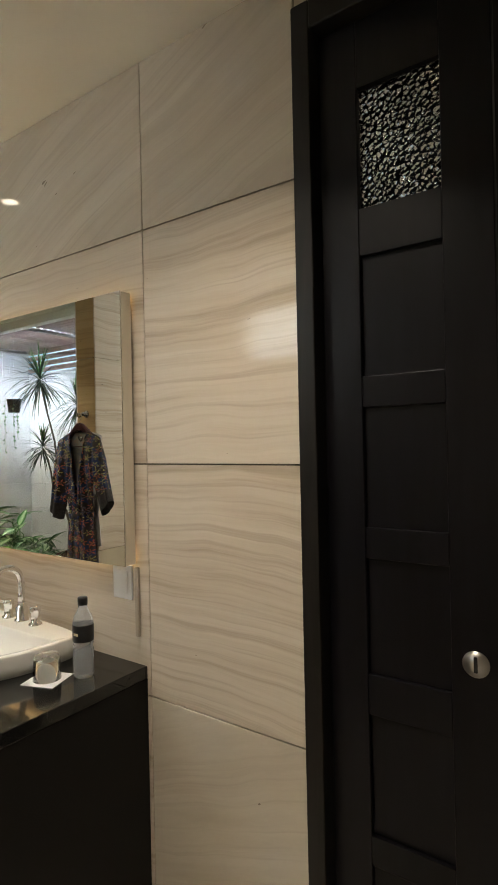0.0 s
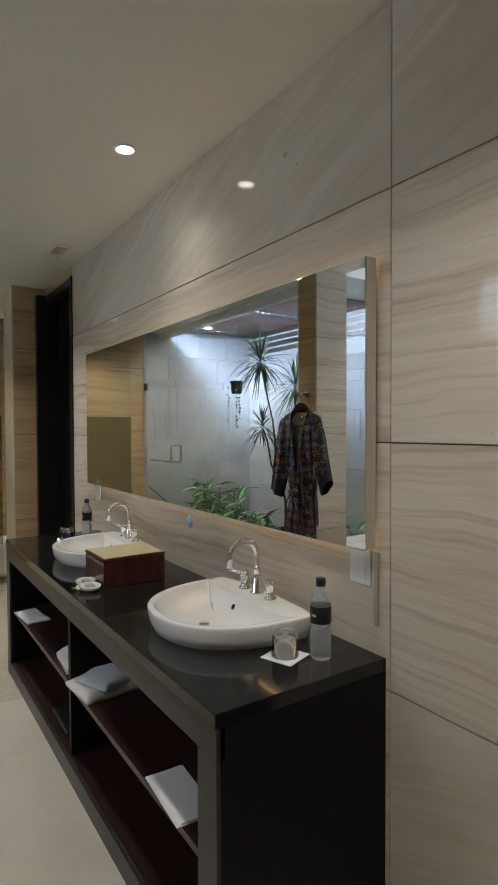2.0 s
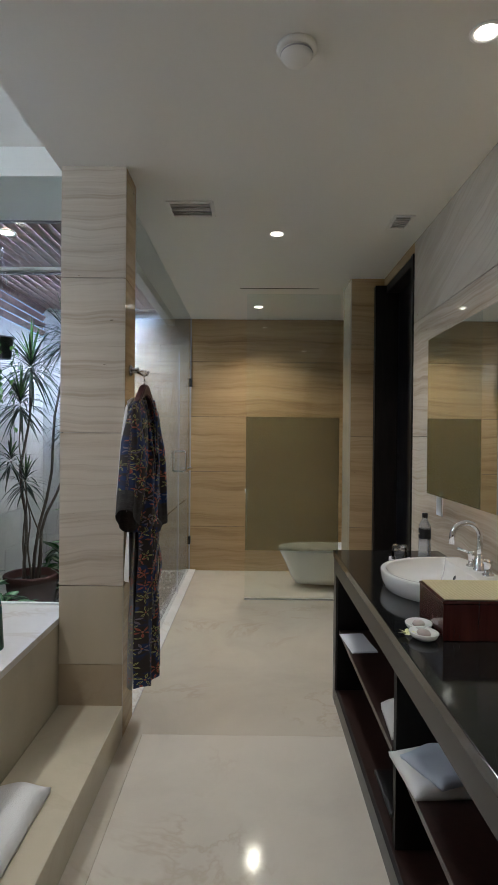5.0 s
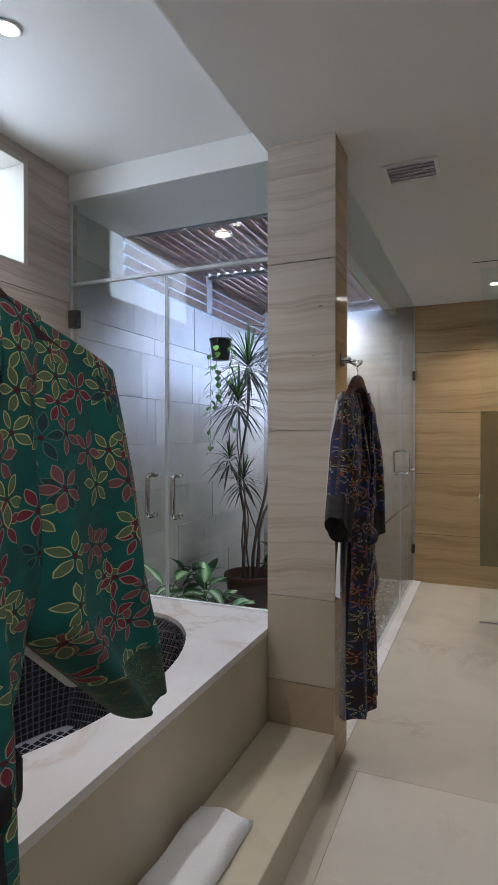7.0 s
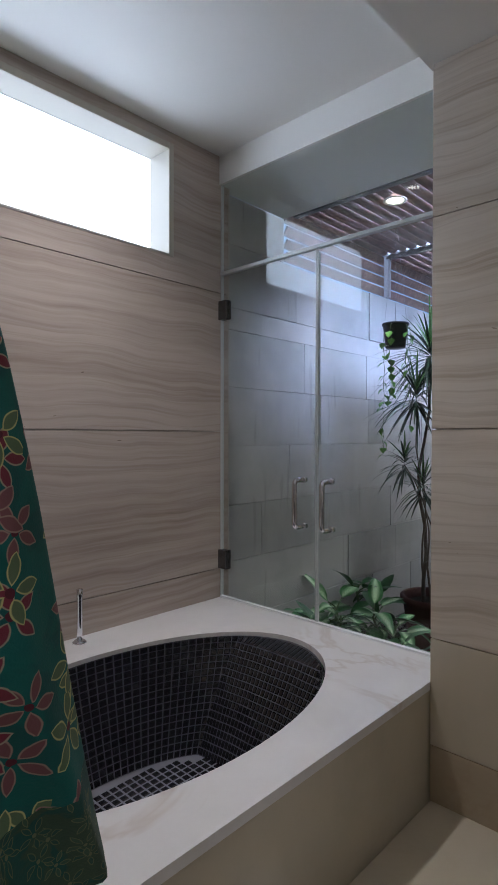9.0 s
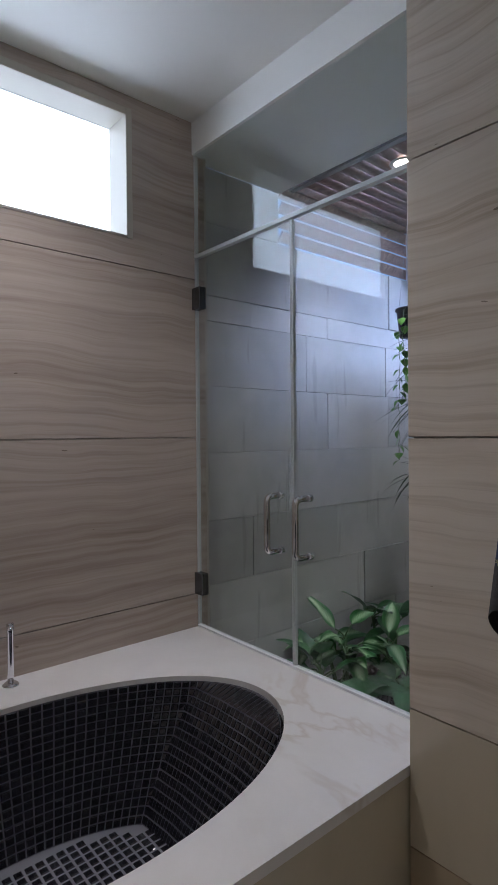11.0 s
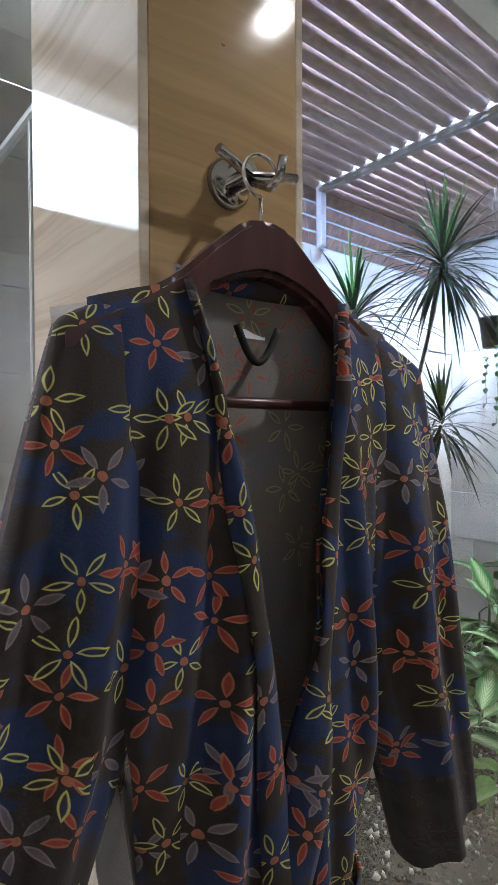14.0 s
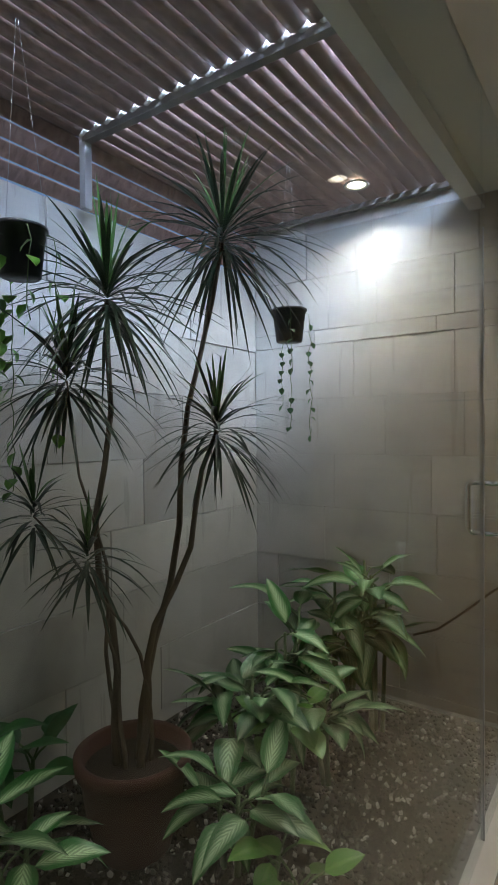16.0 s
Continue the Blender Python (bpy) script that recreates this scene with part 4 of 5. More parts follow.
for x0, x1 in ((CX0 + 0.002, CX0 + 0.09), (CX1 - 0.10, CX1 - 0.002)):
    vpart("end_panel", boxed(x0, x1, CY0 + 0.016, NORTH - 0.002, 0.0, CZ - 0.042), cabinet_wood)
    vpart("end_facing", boxed(x0, x1, CY0 + 0.004, CY0 + 0.016, 0.0, CZ - 0.125, bevel=0.001), edge_stone, "grey facing of the end panel")
vpart("divider", boxed(-2.75, -2.715, CY0 + 0.03, NORTH - 0.002, 0.09, CZ - 0.042), cabinet_wood)
vpart("shelf", boxed(CX0 + 0.09, -2.75, CY0 + 0.025, NORTH - 0.002, 0.40, 0.425, bevel=0.002), shelf_wood)
vpart("shelf", boxed(-2.715, CX1 - 0.10, CY0 + 0.025, NORTH - 0.002, 0.40, 0.425, bevel=0.002), shelf_wood)
vpart("bottom", boxed(CX0 + 0.09, CX1 - 0.10, CY0 + 0.02, NORTH - 0.002, 0.0, 0.085, bevel=0.002), shelf_wood)
vpart("plinth_facing", boxed(CX0 + 0.09, CX1 - 0.10, CY0 + 0.006, CY0 + 0.02, 0.0, 0.085), edge_stone)
vpart("back_panel", boxed(CX0 + 0.09, CX1 - 0.10, NORTH - 0.03, NORTH - 0.003, 0.085, CZ - 0.042), cabinet_wood)
vpart("front_rail", boxed(CX0 + 0.002, CX1 - 0.002, CY0 + 0.004, CY0 + 0.03, CZ - 0.125, CZ - 0.042, bevel=0.001), edge_stone, "grey honed front rail")
single("countertop", boxed(CX0, CX1, CY0, NORTH - 0.002, CZ - 0.04, CZ, bevel=0.003), counter_stone, "black polished granite countertop of the vanity", "countertop")


def basin(x):
    """A half-sunk round-fronted basin with a straight back ledge."""
    b = thing("wash_basin", "white glazed ceramic wash basin with rounded front", "basin", "twin basins", (x, 1.21, CZ))
    n = 72
    yb = 0.272

    def ring(bm, w, d, back, z, power=2.25):
        """One level: rounded front of depth d, straight back."""
        out = []
        for k in range(n):
            t = 2 * math.pi * k / n
            c, s_ = math.cos(t), math.sin(t)
            px = math.copysign(abs(c) ** (2 / power), c) * w
            py = -abs(s_) ** (2 / power) * d if s_ < 0 else min(s_ * 0.6, 1.0) ** 0.35 * back
            out.append(bm.verts.new((px, 0.16 + py, z)))
        return out

    bm = bmesh.new()
    rows = ((0.288, 0.358, 0.102, 0.0), (0.292, 0.363, 0.104, 0.003), (0.300, 0.373, 0.108, 0.034), (0.303, 0.377, 0.110, 0.058), (0.3035, 0.3775, 0.110, 0.070), (0.303, 0.377, 0.1095, 0.0735), (0.3005, 0.3745, 0.108, 0.0765), (0.297, 0.371, 0.105, 0.0778), (0.294, 0.368, 0.103, 0.078),
            (0.285, 0.358, -0.026, 0.078), (0.2815, 0.3545, -0.030, 0.0765), (0.279, 0.351, -0.032, 0.072), (0.268, 0.338, -0.042, 0.052), (0.240, 0.308, -0.064, 0.024), (0.185, 0.262, -0.105, 0.009), (0.07, 0.20, -0.15, 0.004))
    rings = [ring(bm, *r) for r in rows]
    for p, q in zip(rings, rings[1:]):
        for k in range(n):
            bm.faces.new((p[k], p[(k + 1) % n], q[(k + 1) % n], q[k])).smooth = True
    bm.faces.new(rings[-1])
    part("bowl", bm, ceramic, b)
    part("overflow", turned(bmesh.new(), ((0.0, 0.0), (0.009, 0.0), (0.011, 0.002)), sides=16, close=False), plastic_black, b).matrix_basis = pose(0.0, 0.094, 0.048, 62)
    part("drain", turned(bmesh.new(), ((0.0, 0.003), (0.018, 0.003), (0.02, 0.0)), sides=18, close=False), chrome, b).location = (0, -0.03, 0.009)
    tap = part("tap", turned(bmesh.new(), ((0.026, 0.0), (0.026, 0.012), (0.021, 0.016), (0.021, 0.055), (0.014, 0.062), (0.014, 0.075)), sides=20), chrome, b, "chrome swan-neck mixer tap")
    tap.location = (0.0, 0.20, 0.077)
    bm = bmesh.new()
    tube(bm, [(0, 0, 0.06), (0, 0, 0.15)] + [tuple(p) for p in arc((0, -0.06, 0.15), 0.06, 0, math.pi * 0.92, (0, 1, 0), (0, 0, 1), 12)] + [(0, -0.122, 0.118)], 0.0125, 14)
    part("spout", bm, chrome, tap)
    for sx in (-1, 1):
        k = part("tap_handle", turned(bmesh.new(), ((0.024, 0.0), (0.024, 0.01), (0.016, 0.014), (0.016, 0.05), (0.019, 0.052), (0.019, 0.068), (0.012, 0.073)), sides=18), chrome, b, "chrome lever tap")
        k.location = (sx * 0.085, 0.20, 0.077)
        bm = bmesh.new()
        tube(bm, [(0, 0, 0.06), (0.012 * sx, -0.015, 0.066), (0.05 * sx, -0.045, 0.075)], 0.0062, 10)
        part("lever", bm, chrome, k)
    return b


first = basin(-1.925)
copy_thing(first, Matrix.Translation((-3.21, 1.21, CZ)))

mirror = thing("wall_mirror", "long frameless wall mirror on a pale box, lit from behind", "mirror")
MX0, MX1, MZ0, MZ1, MY = -4.09, -1.402, 1.19, 2.088, 1.455
part("mirror_sheet", boxed(MX0, MX1, MY - 0.004, MY, MZ0, MZ1, bevel=0.001), mirror_glass, mirror, "silvered mirror sheet")
part("mirror_box", boxed(MX0 + 0.002, MX1 - 0.002, MY + 0.0005, NORTH - 0.012, MZ0 + 0.002, MZ1 - 0.002), cream_paint, mirror, "pale box behind the mirror")
part("light_strip", boxed(MX0 + 0.05, MX1 - 0.03, NORTH - 0.011, NORTH - 0.004, MZ1 - 0.030, MZ1 - 0.012), strip_glow, mirror, "warm light strip")
part("light_strip", boxed(MX0 + 0.05, MX1 - 0.03, NORTH - 0.011, NORTH - 0.004, MZ0 + 0.012, MZ0 + 0.030), strip_glow, mirror, "warm light strip")


# ---------------------------------------------------------------- dressing gowns on hangers
def cloth_grid(fn, nu, nv, flip=False):
    """A sheet from fn(u, v) -> (point, uv in metres)."""
    bm = bmesh.new()
    layer = bm.loops.layers.uv.new("cloth")
    rows = [[(bm.verts.new(p), w) for p, w in (fn(i / nu, j / nv) for i in range(nu + 1))] for j in range(nv + 1)]
    for j in range(nv):
        for i in range(nu):
            q = (rows[j][i], rows[j][i + 1], rows[j + 1][i + 1], rows[j + 1][i])
            f = bm.faces.new([v for v, _ in q])
            f.smooth = True
            for loop, (_, w) in zip(f.loops, q):
                loop[layer].uv = w
    return bm


def lerp(table, z):
    """Piecewise-linear look-up in rows (z, value), z falling."""
    for (za, a), (zb, b) in zip(table, table[1:]):
        if z >= zb:
            k = (za - z) / (za - zb)
            return a + (b - a) * min(1, max(0, k))
    return table[-1][1]


def gown(at, rise, seed, cloth, inside, cuff, label, belt_mat, sleeves, waist, turn, lean, under):
    """A loose gown hanging on a wooden hanger, front towards +y. at: below the hook.
    sleeves: for each side (tip x, tip z, outer cuff x, z, inner cuff x, z).
    under: how far the white sleeve underneath sticks out on each side."""
    g = thing("dressing_gown", label, "bathrobe", "hanging gowns", at)
    g.rotation_euler = (0, radians(lean), radians(turn))
    ph = seed * 1.7
    top, hem = 1.700 + rise, 0.28
    wide = max(sv[0] for sv in sleeves.values())
    body = ((top, 0.185), (1.45, 0.172), (1.28, 0.155), (waist, 0.125), (waist - 0.2, 0.145), (hem, 0.165))
    depth = ((top, 0.016), (1.60, 0.040), (1.35, 0.052), (waist, 0.046), (0.9, 0.055), (hem, 0.066))

    def shoulder(x, tip_x, tip_z):
        """Height of the shoulder line at x, falling from the neck to the tip."""
        k = min(1.0, max(0.0, (abs(x) - 0.075) / (tip_x - 0.075)))
        return top + (tip_z - top) * k ** 1.15

    def fold(x, z, k=1.0):
        d = min(1.0, max(0.0, (top - z) / 0.5))
        lean_in = x * (1.0 + 1.6 * max(0.0, z - waist))
        return k * d * (0.013 * math.sin(lean_in * 52 + ph + z * 1.7) + 0.007 * math.sin(lean_in * 97 - z * 3 + ph * 2))

    def edge_x(z):
        """Distance of the collar's edge from the middle: wide at the neck, crossed at the waist."""
        k = min(1.0, max(0.0, (top - z) / (top - waist)))
        return 0.092 - 0.118 * k ** 0.9 if k < 1 else -0.026

    def front(sd, lift=0.0):
        tip_x, tip_z = sleeves[sd][:2]

        def fn(u, v):
            z0 = shoulder(0.10 + 0.08 * u, tip_x, tip_z) + 0.004
            z = z0 + (hem - z0) * v + 0.010 * math.sin(u * 7 + ph) * v
            x0, x1 = edge_x(z), lerp(body, z)
            x = sd * (x0 + (x1 - x0) * u)
            y = lerp(depth, z) * math.sqrt(max(0.0, 1 - (abs(x) / (x1 + 0.004)) ** 3)) + fold(x, z) + (0.008 if sd > 0 else 0.0) * min(1.0, v * 2.4) + lift
            return Vector((x, y, z - at[2])), (x + 1.3 * sd, z)
        return fn

    def back(grow, low):
        def fn(u, v):
            x01 = u * 2 - 1
            sv = sleeves[1 if x01 > 0 else -1]
            z0 = shoulder(x01 * 0.185, sv[0], sv[1]) - 0.004 * max(0.0, 1 - (x01 * 0.185 / 0.09) ** 2)
            z = z0 + (low - z0) * v
            x = x01 * (lerp(body, z) + grow)
            y = -0.55 * lerp(depth, z) * math.sqrt(max(0.0, 1 - abs(x01) ** 3)) + fold(x * 0.8 + 2.0, z, 0.5)
            return Vector((x, y, z - at[2])), (x + 4.0, z)
        return fn

    for sd in (-1, 1):
        part("front_panel", cloth_grid(front(sd), 22, 56), cloth, g)

        def band(u, v, sd=sd):
            f = front(sd)
            q0, w0 = f(0.0, v * 0.47)
            q1, w1 = f(0.10 + 0.20 * min(1.0, v), v * 0.47)
            m = q0.lerp(q1, u)
            m.y += 0.005 + 0.007 * math.sin(u * math.pi)
            return m, (w0[0] + (w1[0] - w0[0]) * u + 0.31, w0[1] + 0.2)
        part("collar_band", cloth_grid(band, 5, 34), cloth, g)

    # the blue gown's reverse also has light through the cloth in its colour
    part("back_panel", cloth_grid(back(0.0, hem), 30, 40), inside, g, "faded reverse of the printed cloth")

    def nape(u, v):
        x = (u * 2 - 1) * 0.092
        z = top + 0.008 + 0.004 * (1 - (x / 0.092) ** 2)
        return Vector((x, -0.016 + 0.014 * math.sin(v * math.pi), z - 0.030 * v + 0.012 - at[2])), (x + 5.0, z + 0.05 * v)
    part("collar_band", cloth_grid(nape, 14, 4), cloth, g)
    part("label_tag", boxed(-0.014, 0.016, -0.0115, -0.0105, top - 0.044 - at[2], top - 0.024 - at[2]), paper, g, "small white woven label")
    loop = [Vector((-0.022 + 0.052 * k / 12, 0.002, top - 0.034 - 0.036 * math.sin(math.pi * k / 12) - at[2])) for k in range(13)]
    part("hanging_loop", tube(bmesh.new(), loop, 0.0042, 8), belt_dark, g, "dark hanging loop")

    def sleeve(sd, lo, hi, grow=0.0, deep=1.0, dy=0.0):
        tip_x, tip_z, ox, oz, ix, iz = sleeves[sd]

        def fn(u, v):
            k = lo + (hi - lo) * v
            if k < 0.10:
                w = k / 0.10
                o_x = 0.150 + (tip_x - 0.150) * math.sin(w * math.pi / 2)
                o_z = shoulder(o_x, tip_x, tip_z) - 0.010 * w * w
            else:
                w = (k - 0.10) / 0.90
                o_x, o_z = tip_x + (ox - tip_x) * w ** 0.92, tip_z - 0.010 + (oz - tip_z + 0.010) * w
            if k < 0.62:
                w = k / 0.62
                i_x, i_z = 0.115 + 0.030 * w, shoulder(0.115, tip_x, tip_z) + (1.285 + rise - shoulder(0.115, tip_x, tip_z)) * w
            else:
                w = (k - 0.62) / 0.38
                i_x, i_z = 0.145 + (ix - 0.145) * w, 1.285 + rise + (iz - 1.285 - rise) * w
            o_x += grow
            o_z += max(0.0, grow) * 0.25
            t = 2 * math.pi * u
            c, sn = math.cos(t), math.sin(t)
            c = math.copysign(abs(c) ** 0.85, c)
            d = (0.012 + 0.036 * min(1.0, k * 2.6)) * deep
            ripple = min(1.0, k * 1.8) * (0.017 * math.sin(c * 5.2 + ph + k * 1.4) + 0.006 * math.sin(c * 11 - ph)) * (1 if sn > 0 else 0.35) * deep * min(1.0, (o_x - i_x) / 0.15)
            x = (o_x + i_x) / 2 + (o_x - i_x) / 2 * c
            z = (o_z + i_z) / 2 + (o_z - i_z) / 2 * c
            y = d * math.copysign(abs(sn) ** 0.75, sn) + ripple * abs(sn) + dy
            return Vector((sd * x, y, z - at[2])), (sd * x + (1.3 * sd if sn > 0 else 7.0) + 0.17 * sd, z)
        return fn

    for sd in (-1, 1):
        part("sleeve", cloth_grid(sleeve(sd, 0.0, 0.83), 40, 34), cloth, g)
        part("cuff", cloth_grid(sleeve(sd, 0.83, 1.0), 40, 9), cuff, g)
    part("lining_gown", cloth_grid(back(0.022, 0.80), 22, 30), towelling, g, "white towelling gown underneath").location.y = -0.026
    for sd, grow in under:
        part("lining_sleeve", cloth_grid(sleeve(sd, 0.0, 0.86, grow, 0.5, -0.036), 28, 20), towelling, g, "white towelling sleeve underneath")
    # belt with a knot and two tails
    def band_round(u, v):
        t = 2 * math.pi * u
        return Vector((0.134 * math.cos(t), 0.060 * math.sin(t) + 0.010, waist - at[2] + 0.006 * math.sin(2 * t) + (v - 0.5) * 0.036)), (u * 0.7, v * 0.04 + 5)

    part("belt", cloth_grid(band_round, 32, 3), belt_mat, g)

    def knot(u, v):
        t, f = 2 * math.pi * u, math.pi * v
        r = 0.034 * (1 + 0.22 * math.sin(3 * t + 2 * f) * math.sin(f) + 0.12 * math.sin(5 * t))
        return Vector((1.5 * r * math.sin(f) * math.cos(t), 0.070 + 0.62 * r * math.sin(f) * math.sin(t), waist - 0.006 - at[2] + 1.05 * r * math.cos(f))), (u * 0.16, v * 0.09 + 6)

    part("knot", cloth_grid(knot, 20, 12), belt_mat, g)
    for s, ln in ((0.03, 0.42), (-0.045, 0.34)):
        def tail(u, v, s=s, ln=ln):
            return Vector((s + (u - 0.5) * 0.045 + s * 0.6 * v, 0.074 + 0.012 * math.sin(v * 6 + s * 40) - 0.01 * v, waist - 0.03 - ln * v - at[2])), (u * 0.05, v * ln)
        part("belt_tail", cloth_grid(tail, 3, 14), belt_mat, g)
    # the hanger
    bm = bmesh.new()
    prof = [(x * min(wide, 0.27) / 0.262, z + 0.042 + rise) for x, z in ((-0.225, 1.600), (-0.17, 1.625), (-0.11, 1.660), (-0.065, 1.698), (-0.03, 1.725), (0.0, 1.731), (0.03, 1.725), (0.065, 1.698), (0.11, 1.660), (0.17, 1.625), (0.225, 1.600))]
    tops = [bm.verts.new((x, y, z - at[2])) for x, z in prof for y in (-0.018, 0.018)]
    lows = [bm.verts.new((x, y, z - at[2] - 0.042 - 0.014 * (abs(x) < 0.05))) for x, z in prof for y in (-0.018, 0.018)]
    for k in range(len(prof) - 1):
        i = 2 * k
        for q in ((tops[i], tops[i + 1], tops[i + 3], tops[i + 2]), (lows[i], lows[i + 2], lows[i + 3], lows[i + 1]), (tops[i], tops[i + 2], lows[i + 2], lows[i]), (tops[i + 1], lows[i + 1], lows[i + 3], tops[i + 3])):
            bm.faces.new(q)
    bm.faces.new((tops[0], lows[0], lows[1], tops[1]))
    bm.faces.new((tops[-2], tops[-1], lows[-1], lows[-2]))
    bmesh.ops.bevel(bm, geom=bm.edges[:], offset=0.006, segments=2, affect="EDGES")
    hanger = part("hanger", bm, hanger_wood, g, "dark rosewood clothes hanger")
    bm = bmesh.new()
    tube(bm, [(-0.17, 0.0, 1.588 + rise - at[2]), (0.17, 0.0, 1.588 + rise - at[2])], 0.006, 10)
    part("trouser_bar", bm, hanger_wood, hanger)
    bm = bmesh.new()
    tube(bm, [(0, 0, 1.765 + rise - at[2]), (0, 0, 1.80 - at[2])] + [tuple(p) for p in arc((0.0, 0, 1.822 - at[2]), 0.022, -math.pi / 2, math.pi * 0.9, (1, 0, 0), (0, 0, 1), 12)], 0.0022, 8)
    part("wire_hook", bm, chrome, hanger)
    for o in g.children:
        if o.type == "MESH" and o.name.split(".")[0] in ("front_panel", "back_panel", "collar_band", "belt", "belt_tail"):
            sol = o.modifiers.new("thickness", "SOLIDIFY")
            sol.thickness = 0.003
    return g


BLUE_SLEEVES = {1: (0.210, 1.655, 0.315, 1.165, 0.225, 1.050), -1: (0.245, 1.648, 0.340, 1.075, 0.240, 1.005)}
GREEN_SLEEVES = {1: (0.335, 1.605, 0.430, 1.080, 0.350, 1.040), -1: (0.335, 1.605, 0.430, 1.085, 0.365, 1.045)}
gown((-3.658, -0.130, 1.72), 0.0, 1.0, cloth_blue, cloth_blue_inside, cuff_blue, "navy and brown flowered cotton dressing gown on a hanger", cloth_blue, BLUE_SLEEVES, 1.055, -5.0, -0.8, ((-1, 0.026), (1, -0.030)))
gown((-1.508, -0.125, 1.72), -0.035, 2.3, cloth_green, cloth_green_inside, cuff_green, "teal flowered cotton dressing gown on a hanger", belt_dark, GREEN_SLEEVES, 1.10, 0.0, 0.0, ((-1, -0.040), (1, -0.040)))


dark_chrome = principled("dulled_chrome", (0.42, 0.42, 0.43), 0.14, 1.0)


def robe_hook(x):
    h = thing("robe_hook", "chrome double robe hook on a round wall plate", "hook", "robe hooks", (x, SOUTH, 1.845))
    part("wall_plate", turned(bmesh.new(), ((0.0, 0.0), (0.029, 0.0), (0.029, 0.006), (0.024, 0.012), (0.014, 0.014), (0.014, 0.04), (0.0, 0.04)), sides=28, close=False), dark_chrome, h).matrix_basis = pose(0, 0, 0, -90)
    bm = bmesh.new()
    tube(bm, [(0.05, 0.05, 0.008), (0.02, 0.046, 0.0), (0, 0.042, -0.004), (-0.02, 0.046, 0.0), (-0.06, 0.052, 0.006)], 0.0055, 10)
    tube(bm, [(0, 0.03, -0.004), (0, 0.075, -0.028), (0, 0.09, -0.020), (0, 0.095, -0.002)], 0.005, 10)
    part("arm", bm, dark_chrome, h)
    return h


robe_hook(-3.677)
robe_hook(-1.515)


# ---------------------------------------------------------------- garden plants
def leaf_mesh(name, length, width, droop, fold, mat, nu=8, pointed=1.0, wave=0.0):
    """A leaf that starts at the origin and runs along +x, drooping."""
    bm = bmesh.new()
    layer = bm.loops.layers.uv.new("leaf")
    rows = []
    for i in range(nu + 1):
        k = i / nu
        w = width * 0.5 * (math.sin(math.pi * min(1, k ** 0.72)) ** 0.8 if pointed == 1.0 else (1 - k) ** 0.6 * min(1.0, 0.35 + 2.5 * k))
        x = length * (k - 0.18 * droop * k * k)
        z = length * (0.12 * k - droop * k * k * 0.62)
        row = []
        for j, s in enumerate((-1, -0.5, 0, 0.5, 1)):
            row.append((bm.verts.new((x, s * w, z + abs(s) * w * fold + wave * w * math.sin(k * 11 + s * 2))), (0.5 + s * 0.5, k)))
        rows.append(row)
    for i in range(nu):
        for j in range(4):
            q = (rows[i][j], rows[i][j + 1], rows[i + 1][j + 1], rows[i + 1][j])
            f = bm.faces.new([v for v, _ in q])
            f.smooth = True
            for loop, (_, w) in zip(f.loops, q):
                loop[layer].uv = w
    me = mesh_of(name, bm)
    me.materials.append(mat)
    return me


BROAD = [leaf_mesh("leaf", 0.245, 0.098, d, 0.22, leaf_pale, wave=0.08) for d in (0.25, 0.5, 0.8, 1.05)]
LIME = [leaf_mesh("leaf", 0.17, 0.10, d, 0.2, leaf_lime) for d in (0.3, 0.7)]
DEEP = [leaf_mesh("leaf", 0.24, 0.10, d, 0.22, leaf_deep, wave=0.06) for d in (0.4, 0.8)]


def clump(x, y, height, count, meshes, seed, label, scale=1.0, lean=(0, 0)):
    """A low plant of several canes with broad leaves at their ends."""
    r = random.Random(seed)
    count = int(count * 1.45)
    p = thing("dieffenbachia", label, "plant", "garden foliage plants", (x, y, -0.02))
    canes = []
    for c in range(max(2, count // 5)):
        a, sp = r.uniform(0, 6.28), r.uniform(0.03, 0.16)
        h = height * r.uniform(0.65, 1.0)
        tip = Vector((math.cos(a) * sp + lean[0] * h, math.sin(a) * sp + lean[1] * h, h))
        base = Vector((math.cos(a) * 0.04, math.sin(a) * 0.04, 0.0))
        mid = base.lerp(tip, 0.5) + Vector((0, 0, 0.03))
        part("cane", tube(bmesh.new(), [base, mid, tip], 0.0, 7, radii=[0.013, 0.011, 0.007]), stem_green, p)
        canes.append((base, mid, tip))
    for k in range(count):
        base, mid, tip = canes[k % len(canes)]
        f = r.uniform(0.45, 1.0)
        o = mid.lerp(tip, (f - 0.45) / 0.55) if f > 0.45 else mid
        yaw = k * 137.5 + r.uniform(-25, 25)
        pitch = r.uniform(-30, 25) - 30 * (f > 0.9)
        d = Vector((math.cos(radians(yaw)), math.sin(radians(yaw)), 0.7)).normalized()
        e = o + d * r.uniform(0.05, 0.12) * scale
        part("stalk", tube(bmesh.new(), [o, o.lerp(e, 0.5) + Vector((0, 0, 0.008)), e], 0.0045, 6), stem_green, p)
        lf = new("leaf", r.choice(meshes))
        lf.parent = p
        lf.matrix_basis = Matrix.Translation(e) @ pose(0, 0, 0, r.uniform(-18, 18), pitch, yaw) @ Matrix.Diagonal((*([r.uniform(0.75, 1.15) * scale] * 3), 1))
    return p


